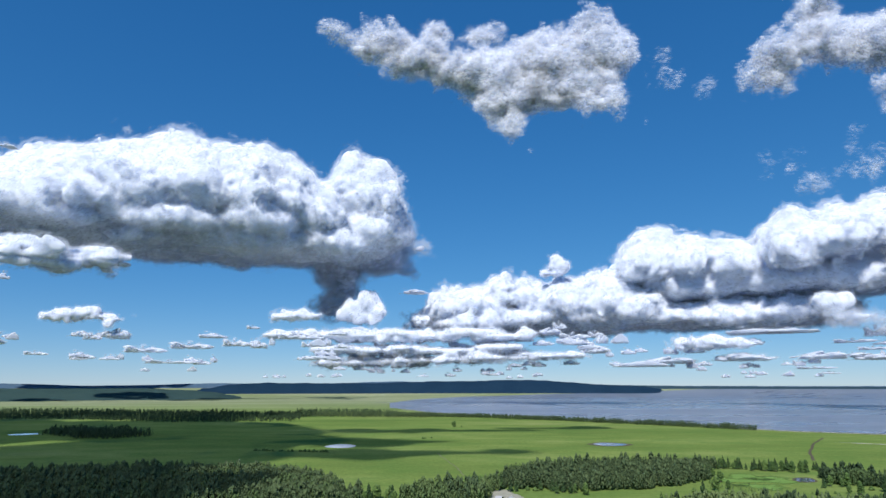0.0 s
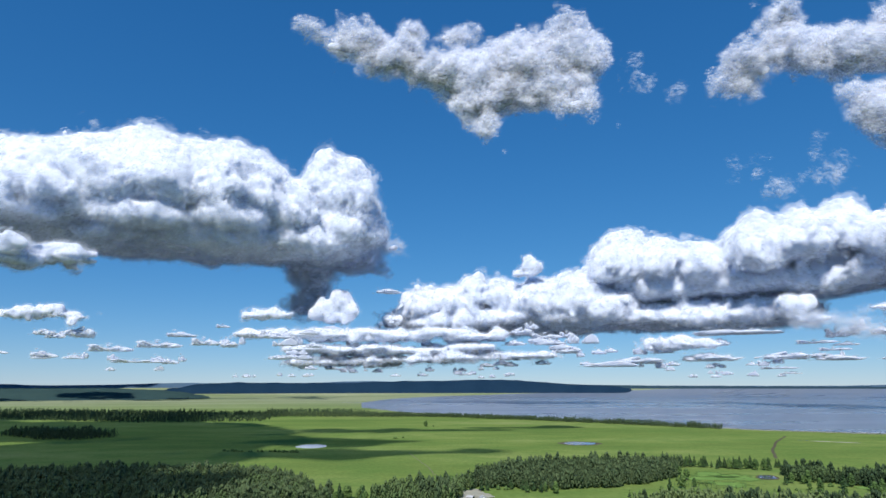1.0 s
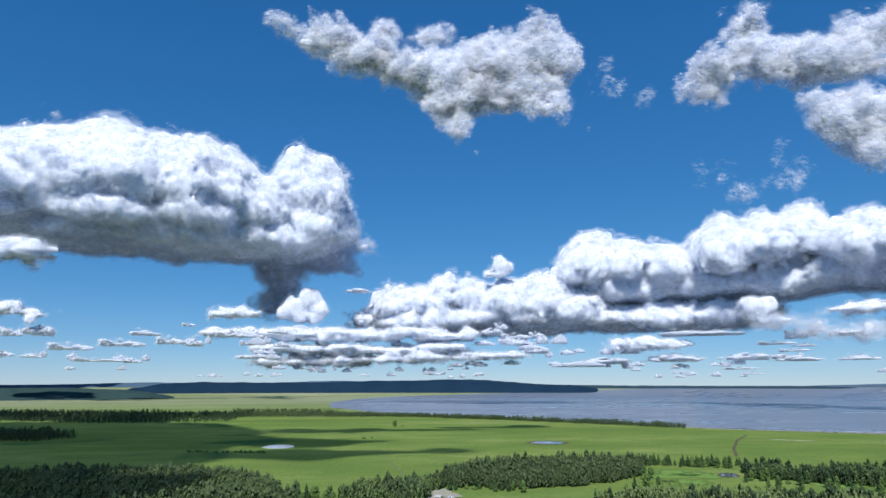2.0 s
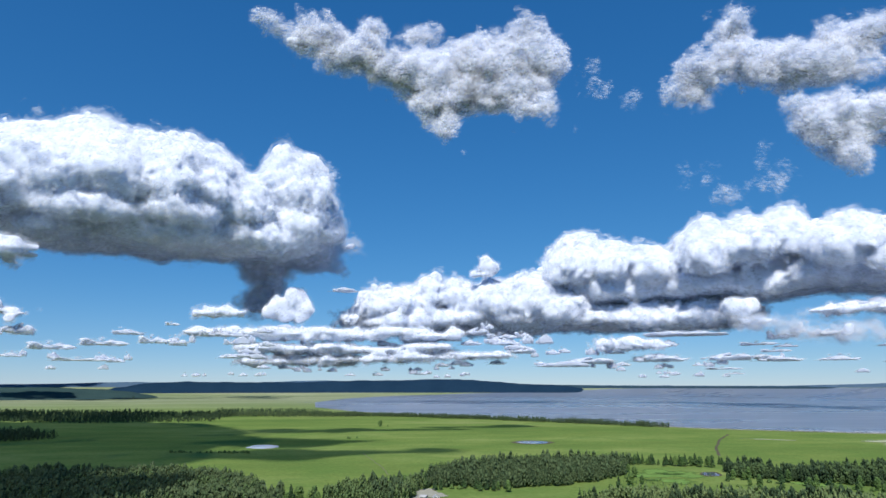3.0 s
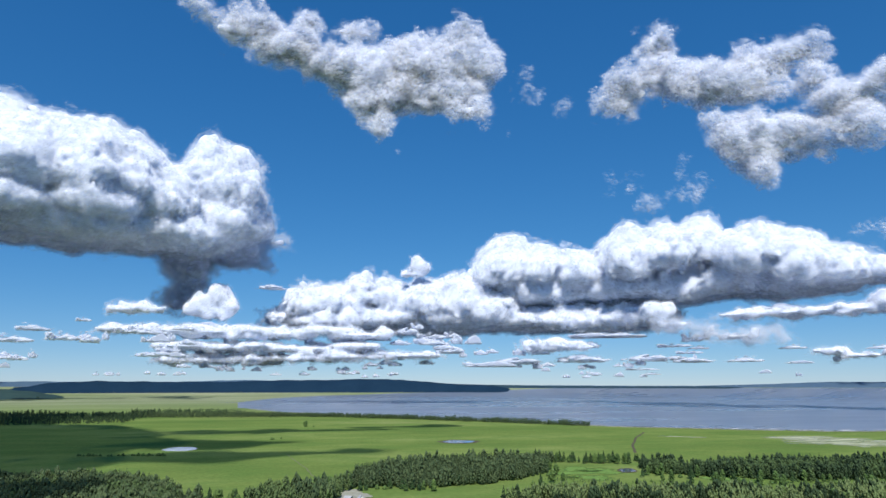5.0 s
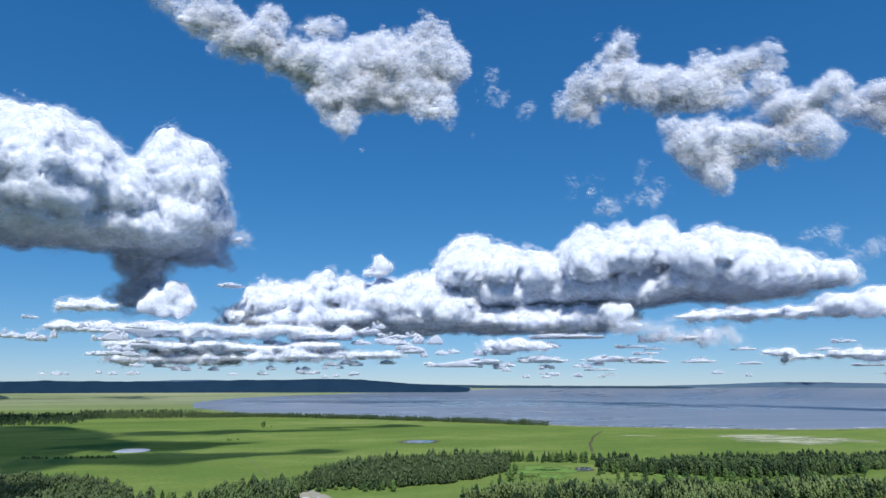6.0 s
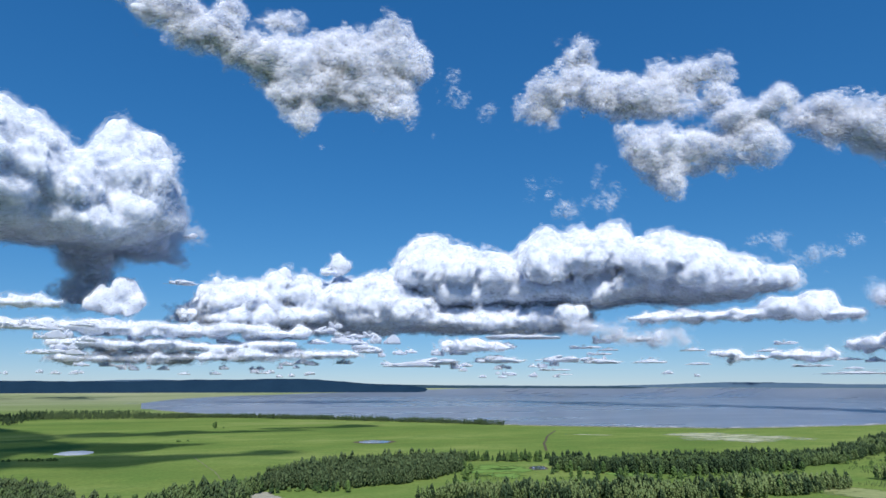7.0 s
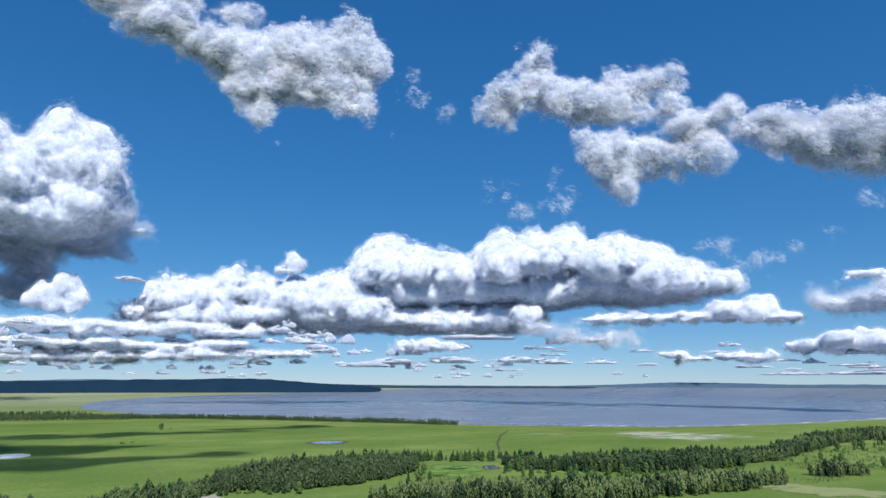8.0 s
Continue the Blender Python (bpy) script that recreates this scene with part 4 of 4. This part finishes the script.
scatter = np.random.default_rng(77)
NEAR_WOODS = [
    ("dense mixed forest at the meadow's edge", [(-36.8, 522), (-31.2, 510), (-27.4, 503), (-22.0, 487), (-16.5, 465), (-13.2, 447), (-11.2, 418), (-9.2, 383), (-7.2, 342), (-7.2, 319), (-36.5, 395)], 0.72),
    ("dense dark conifer wood on the meadow", [(4.8, 418), (7.4, 448), (10.8, 483), (15.7, 506), (20.3, 519), (23.0, 521), (22.6, 450), (20.2, 414), (15.6, 391), (10.8, 376), (7.3, 380), (4.8, 391)], 1.6),
    ("clump of leafy trees beside the clearing", [(-3.5, 339), (-2.2, 374), (0.3, 390), (1.5, 374), (4.3, 395), (5.3, 379), (4.3, 353), (3.3, 324), (-3.5, 324)], 0.2),
    ("winding belt of mixed forest along the wet meadow", [(30.3, 500), (34.1, 497), (38.5, 532), (43.3, 557), (47.8, 593), (51.2, 620), (52.0, 587), (49.8, 526), (45.5, 486), (40.9, 464), (36.1, 468), (31.1, 465)], 0.42),
    ("dense wood reaching towards the lake", [(49.9, 590), (53.3, 692), (55.7, 860), (58.0, 954), (60.4, 1019), (63.4, 1063), (63.4, 939), (59.0, 849), (56.4, 741), (54.0, 612), (51.1, 554)], 0.45),
    ("belt of bushy trees near the clearing", [(18.0, 331), (21.0, 350), (26.0, 360), (31.0, 370), (36.0, 385), (40.8, 401), (45.4, 424), (49.3, 444), (53.0, 466), (53.8, 452), (49.7, 406), (43.0, 365), (38.3, 339)], 0.28),
    ("small stand of leafy trees in the grass", [(54.6, 506), (56.9, 528), (58.7, 539), (59.2, 529), (55.7, 500)], 0.2),
]
for k, (label, outline, share) in enumerate(NEAR_WOODS):
    dark, light = [], []
    for x, y in places(outline, 2.6, scatter):
        open_ground = noise.noise((x / 19, y / 19, 11)) + 0.5 * noise.noise((x / 7, y / 7, 2))
        if open_ground > 0.42 and k not in (0, 1):
            continue
        leafy = 0.5 + 0.9 * noise.noise((x / 26, y / 26, 5)) + scatter.uniform(-0.3, 0.3)
        (dark if leafy < share else light).append((x, y))
    wood(label, dark, 8.4, 22, 100 + k, (0.6, 0.7, 0.3, 0.4, 0.35, 0.4, 0.3)[k])
    if light:
        wood("pale green leafy trees mixed into the wood", light, 7.2, 17, 150 + k, 0.15, LEAFY)
FAR_WOODS = [
    ("wide dark forest across the plain", [(-38.0, 1413), (-31.7, 1350), (-27.8, 1235), (-23.6, 1136), (-17.3, 1105), (-13.4, 1118), (-12.5, 1251), (-19.2, 1512), (-27.9, 1693), (-35.4, 1884), (-38.1, 1954)], 8.5),
    ("thin belt of trees across the plain", [(-15.9, 1295), (-8.5, 1234), (-1.3, 1197), (-1.3, 1263), (-8.5, 1328), (-15.9, 1396)], 6.0),
    ("belt of trees on the plain", [(-13.0, 1462), (-8.5, 1409), (-4.4, 1316), (-4.4, 1368), (-8.5, 1469), (-13.0, 1526)], 6.5),
    ("oval dark grove in the meadow", [(-32.7, 943), (-29.7, 836), (-27.7, 812), (-24.8, 843), (-26.9, 942), (-31.6, 988)], 4.5),
    ("long row of trees along the lake shore", [(-4.4, 1267), (3.4, 1197), (11.0, 1100), (16.9, 1030), (21.9, 991), (26.6, 951), (26.6, 975), (21.9, 1025), (16.9, 1068), (11.0, 1145), (3.4, 1240), (-4.4, 1316)], 3.2),
    ("low dark trees far out on the plain", [(-23.4, 3047), (-19.7, 2982), (-20.2, 3398), (-22.9, 3339)], 14.0),
    ("low dark scrub along the far shore", [(27.1, 953), (36.2, 932), (50.1, 1006), (50.1, 1020), (36.2, 951), (27.1, 967)], 5.0),
]
for k, (label, outline, gap) in enumerate(FAR_WOODS):
    wood(label, places(outline, gap, scatter), (9.0, 9.0, 9.0, 9.0, 7.0, 9.0, 2.2)[k], 9, 200 + k, 0.5)

for k, (outline, open_level) in enumerate((([(54.2, 643), (57.1, 776), (60.3, 846), (64.0, 891), (63.7, 576), (59.8, 553), (55.4, 526), (53.5, 551)], 0.12), ([(44.5, 412), (49.7, 450), (54.6, 479), (57.6, 507), (57.6, 489), (53.8, 449), (49.3, 413), (44.4, 387)], 0.0),
                                       ([(22.0, 414), (24.0, 433), (29.1, 451), (31.1, 436), (30.1, 397), (24.0, 387)], 0.22), ([(1.8, 390), (4.3, 418), (7.4, 430), (7.3, 415), (4.8, 379), (2.3, 355)], -0.1))):
    spots_here = [(x, y) for x, y in places(outline, 2.6, scatter) if noise.noise((x / 24, y / 9, 14 + k)) + 0.4 * noise.noise((x / 5, y / 5, 8)) > open_level]
    wood("low green scrub in the wet meadow", spots_here, 1.7, 7, 300 + k, 0.0, LEAFY)

conifer = tree_model("conifer_tree", "conifer", 8.5, 46, PINE, "dark green conifer standing in the meadow grass", 1)
birch = tree_model("birch_tree", "birch", 7.5, 46, BIRCH, "leafy green birch tree at the wood's edge", 2)
bush = tree_model("bush", "bush", 2.4, 22, BIRCH, "low round green bush in the grass", 3)
tagged(bush, category="bush", group="bushes in the meadow")
taken = set()


def plant(model, az, r, size):
    m = Matrix.Translation(spot(az, r)) @ pose(0, 0, 0, 0, 0, random.uniform(0, 360))
    ob = copy_thing(model, m) if model in taken else model
    taken.add(model)
    ob.matrix_basis = m @ Matrix.Diagonal((size * random.uniform(0.9, 1.2), size * random.uniform(0.9, 1.2), size, 1))


for line, count, wide, models_here in (
    ([(23.0, 514), (25.4, 514), (28.3, 520), (30.6, 539)], 26, 6, (conifer, conifer, birch)),
    ([(21.9, 530), (26.0, 515), (30.1, 517)], 16, 5, (conifer, birch)),
    ([(-7.2, 351), (-4.7, 340), (-3.2, 347)], 14, 6, (birch, birch, conifer)),
    ([(30.6, 452), (36.1, 454), (40.9, 452), (46.4, 480), (50.7, 516)], 40, 7, (birch, conifer, bush)),
    ([(21.0, 391), (24.0, 395), (23.0, 452), (22.5, 483)], 22, 7, (conifer, birch, bush)),
    ([(54.0, 674), (57.1, 697), (60.2, 756)], 30, 14, (bush, birch, bush)),
    ([(40.8, 383), (45.3, 389), (50.9, 424)], 24, 5, (bush, bush, birch)),
    ([(1.8, 377), (4.3, 391), (7.8, 373), (12.7, 371)], 24, 7, (bush, birch, conifer)),
    ([(-2.0, 731), (-1.7, 730), (-1.1, 738)], 3, 2, (bush,)),
    ([(0.7, 936), (1.1, 949), (1.6, 936)], 5, 5, (bush, birch)),
    ([(51.2, 596), (54.7, 603), (57.7, 593), (60.1, 578)], 34, 12, (bush, bush, birch)),
    ([(55.6, 685), (57.9, 768), (60.3, 830)], 22, 16, (bush, birch, conifer)),
    ([(31.1, 426), (36.0, 422), (40.8, 431), (47.6, 461)], 26, 5, (bush, birch)),
    ([(-16.6, 627), (-15.2, 617), (-12.3, 604), (-10.3, 595)], 26, 2, (bush,)),
):
    for k in range(count):
        u = k / max(1, count - 1) * (len(line) - 1)
        i = min(int(u), len(line) - 2)
        az = line[i][0] + (line[i + 1][0] - line[i][0]) * (u - i)
        r = line[i][1] + (line[i + 1][1] - line[i][1]) * (u - i)
        plant(random.choice(models_here), az + random.uniform(-1, 1) * wide / r * 57, r + random.uniform(-1, 1) * wide, random.uniform(0.6, 1.1))


# ---- ponds, tracks and bare ground ----
def pool(name, az, r, wide, deep, material, label, category, rim=None, seed=0, up=0.18):
    """An uneven oval lying in the grass, wide metres across the view and deep metres along it."""
    at = spot(az, r)
    def oval(grow, z):
        n = 64
        v = [(0, 0, z)]
        for k in range(n):
            a = 2 * math.pi * k / n
            s = grow * (1 + 0.16 * noise.noise((math.cos(a) * 1.3, math.sin(a) * 1.3, seed)) + 0.06 * noise.noise((math.cos(a) * 4, math.sin(a) * 4, seed)))
            v.append((wide / 2 * s * math.cos(a), deep / 2 * s * math.sin(a), z))
        return v, [(0, 1 + k, 1 + (k + 1) % n) for k in range(n)]
    top = tagged(new(name), label, category, kind="structure")
    top.matrix_basis = Matrix.Translation(at) @ pose(0, 0, 0, 0, 0, -az)
    solid("water", mesh_of("water", *oval(1.0, up)), material, top)
    if rim:
        solid("mud_rim", mesh_of("mud_rim", *oval(rim, up - 0.06)), MUD, top)


def patch(name, az, r, wide, deep, material, label, seed):
    at = spot(az, r, 0.05 * (seed % 7))
    v, n, rings = [(0, 0, 0.10)], 72, (0.55, 0.8, 1.0)
    for k in range(n):
        a = 2 * math.pi * k / n
        s = 1 + 0.5 * noise.noise((math.cos(a) * 1.6, math.sin(a) * 1.6, seed)) + 0.3 * noise.noise((math.cos(a) * 5, math.sin(a) * 5, seed))
        v += [(wide / 2 * s * g * math.cos(a), deep / 2 * s * g * math.sin(a), 0.10) for g in rings]
    faces = []
    for k in range(n):
        a, b = 1 + 3 * k, 1 + 3 * ((k + 1) % n)
        faces += [(0, a, b), (a, a + 1, b + 1), (a, b + 1, b), (a + 1, a + 2, b + 2), (a + 1, b + 2, b + 1)]
    me = mesh_of(name, v, faces)
    me.attributes.new("bare", "FLOAT", "POINT").data.foreach_set("value", np.r_[0.0, np.tile((0.0, 0.35, 1.0), n)].astype(np.float32))
    ob = solid(name, me, material)
    ob.matrix_basis = Matrix.Translation(at) @ pose(0, 0, 0, 0, 0, -az)
    tagged(ob, label, "ground", kind="structure")


def trail(name, line, wide, material, label):
    pts = [spot(a, r, 0.14) for a, r in line]
    fine = []
    for k in range(len(pts) - 1):
        for u in np.linspace(0, 1, 10, endpoint=False):
            fine.append(pts[k].lerp(pts[k + 1], u))
    fine.append(pts[-1])
    v = []
    for k, p in enumerate(fine):
        way = (fine[min(k + 1, len(fine) - 1)] - fine[max(k - 1, 0)]).normalized()
        side = Vector((way.y, -way.x, 0)) * wide / 2 * (1 + 0.4 * noise.noise((k * 0.7, 1, 2)))
        bend = Vector((way.y, -way.x, 0)) * 1.2 * noise.noise((k * 0.3, 5, 2))
        v += [p - side + bend, p + side + bend]
    ob = solid(name, mesh_of(name, v, [(2 * k, 2 * k + 1, 2 * k + 3, 2 * k + 2) for k in range(len(fine) - 1)]), material)
    tagged(ob, label, "track", kind="structure")


for name, (az, r), wide, deep, material, rim, seed, label in (
    ("pond", [(-9.2, 652)][0], 31, 40, PALE_POND, None, 1, "small pale milky pond in the shaded meadow"),
    ("pond", [(14.8, 682)][0], 34, 32, POND, 1.35, 2, "small round pond with a dark muddy rim"),
    ("pond", [(-33.7, 964)][0], 36, 30, PALE_POND, None, 3, "small pale milky pond beside the dark grove"),
    ("pond", [(29.5, 477)][0], 11, 20, POND, 1.25, 4, "little blue pool in the wet meadow"),
):
    pool(name, az, r, wide, deep, material, label, "pond", rim, seed)
trail("track", [(30.3, 601), (30.1, 669), (30.4, 765), (31.1, 860)], 2.6, MUD, "straight dark dirt track across the meadow")
trail("track", [(-0.5, 575), (0.3, 524), (1.1, 484), (1.9, 437)], 1.0, WORN, "faint worn track in the grass")
for az, r, wide, deep, label, seed in [(a, r, w, d, l, s) for (a, r), w, d, l, s in (
    ([(45.2, 827)][0], 150, 170, "bleached dry patch of pale grass", 11),
    ([(42.5, 840)][0], 90, 60, "bleached dry patch of pale grass", 12),
    ([(34.2, 799)][0], 75, 14, "pale streak of dry grass", 13),
    ([(49.7, 846)][0], 90, 60, "bleached dry patch of pale grass", 14),
)]:
    patch("dry_grass", az, r, wide, deep, DRY, label, seed)
patch("clearing", *[(4.8, 363)][0], 26, 30, SAND, "sandy clearing between the trees", 17)

# fresh wet meadow, reeds, shallows and surf
for at, wide, deep, material, label, seed in (
    ([(26.0, 462)][0], 62, 70, FRESH, "bright fresh green wet meadow", 21),
    ([(37.0, 461)][0], 46, 22, FRESH, "bright fresh green grass between the woods", 22),
    ([(46.8, 458)][0], 50, 20, FRESH, "bright fresh green grass between the woods", 23),
    ([(56.7, 435)][0], 130, 46, PALE_GRASS, "pale yellow-green dry meadow", 24),
    ([(26.4, 469)][0], 22, 26, REEDS, "dark patch of reeds in the wet meadow", 25),
    ([(24.9, 433)][0], 14, 10, REEDS, "dark patch of reeds in the wet meadow", 26),
):
    patch({FRESH: "wet_meadow", PALE_GRASS: "pale_meadow", REEDS: "reeds"}[material], *at, wide, deep, material, label, seed)
for at, wide, deep, seed in (([(-3.6, 1895)][0], 120, 90, 27), ([(-4.9, 2279)][0], 160, 160, 28)):
    patch("shallows", *at, wide, deep, SHALLOW, "pale muddy shallows at the lake's end", seed)
surf = shore_strip("surf", [(a, r * 1.004) for a, r in NEAR_SHORE], [(a, r * 1.022) for a, r in NEAR_SHORE], 36, 100, 4, 0.42, FOAM, 0.004)
tagged(surf, "thin white line of small breaking waves", "waves", kind="structure")


# ---- the homestead in the clearing ----
def box(x0, x1, y0, y1, z0, z1):
    v = [(x, y, z) for z in (z0, z1) for y in (y0, y1) for x in (x0, x1)]
    return np.array(v, float), np.array([(0, 2, 3, 1), (4, 5, 7, 6), (0, 1, 5, 4), (2, 6, 7, 3), (0, 4, 6, 2), (1, 3, 7, 5)])


def gable(w, d, h, top):
    """Walls of a house with a gable at either end."""
    v = [(-w / 2, -d / 2, 0), (w / 2, -d / 2, 0), (w / 2, d / 2, 0), (-w / 2, d / 2, 0),
         (-w / 2, -d / 2, h), (w / 2, -d / 2, h), (w / 2, d / 2, h), (-w / 2, d / 2, h), (0, -d / 2, top), (0, d / 2, top)]
    f = [(0, 1, 5), (0, 5, 4), (4, 5, 8), (2, 3, 7), (2, 7, 6), (6, 7, 9), (1, 2, 6), (1, 6, 5), (3, 0, 4), (3, 4, 7), (4, 8, 9), (4, 9, 7), (8, 5, 6), (8, 6, 9)]
    return np.array(v, float), np.array(f)


def roof_slab(w, d, h, top, side):
    """One thick, overhanging slope of the roof."""
    t, o = 0.18, 0.4
    slope = (top - h) / (w / 2)
    a, b = (side * (w / 2 + o), h - slope * o), (0, top)
    v = [(x, y, z + k) for k in (0.03, 0.03 + t) for y in (-d / 2 - o, d / 2 + o) for x, z in (a, b)]
    return np.array(v, float), np.array([(0, 2, 3, 1), (4, 5, 7, 6), (0, 1, 5, 4), (2, 6, 7, 3), (0, 4, 6, 2), (1, 3, 7, 5)])


def house(name, az, r, turn, w, d, h, top, label, walls, roofing):
    ob = tagged(new(name), label, "house" if name == "house" else "shed")
    ob.matrix_basis = Matrix.Translation(spot(az, r)) @ pose(0, 0, 0, 0, 0, -az + turn)
    solid("wall", mesh_of("wall", *gable(w, d, h, top)), walls, ob)
    for side in (-1, 1):
        solid("roof", mesh_of("roof", *roof_slab(w, d, h, top, side)), roofing, ob)
    solid("door", mesh_of("door", *box(-w * 0.3, -w * 0.3 + 0.9, -d / 2 - 0.06, -d / 2 + 0.02, 0.05, 2.0)), BARK, ob)
    for x in (w * 0.05, w * 0.3):
        frame_part = solid("window", mesh_of("window", *box(x - 0.42, x + 0.42, -d / 2 - 0.05, -d / 2 + 0.02, 0.9, 1.9)), PAINT, ob)
        solid("pane", mesh_of("pane", *box(x - 0.34, x + 0.34, -d / 2 - 0.07, -d / 2 - 0.04, 0.98, 1.82)), PANE, frame_part)


house("house", *[(6.1, 342)][0], 8, 2.8, 3.2, 1.8, 2.9, "small white house with a gabled grey roof among trees", PAINT, TIN)
house("shed", *[(5.0, 346)][0], 62, 2.6, 3.4, 1.5, 2.1, "low pale shed with a light tin roof", BOARD, TIN)
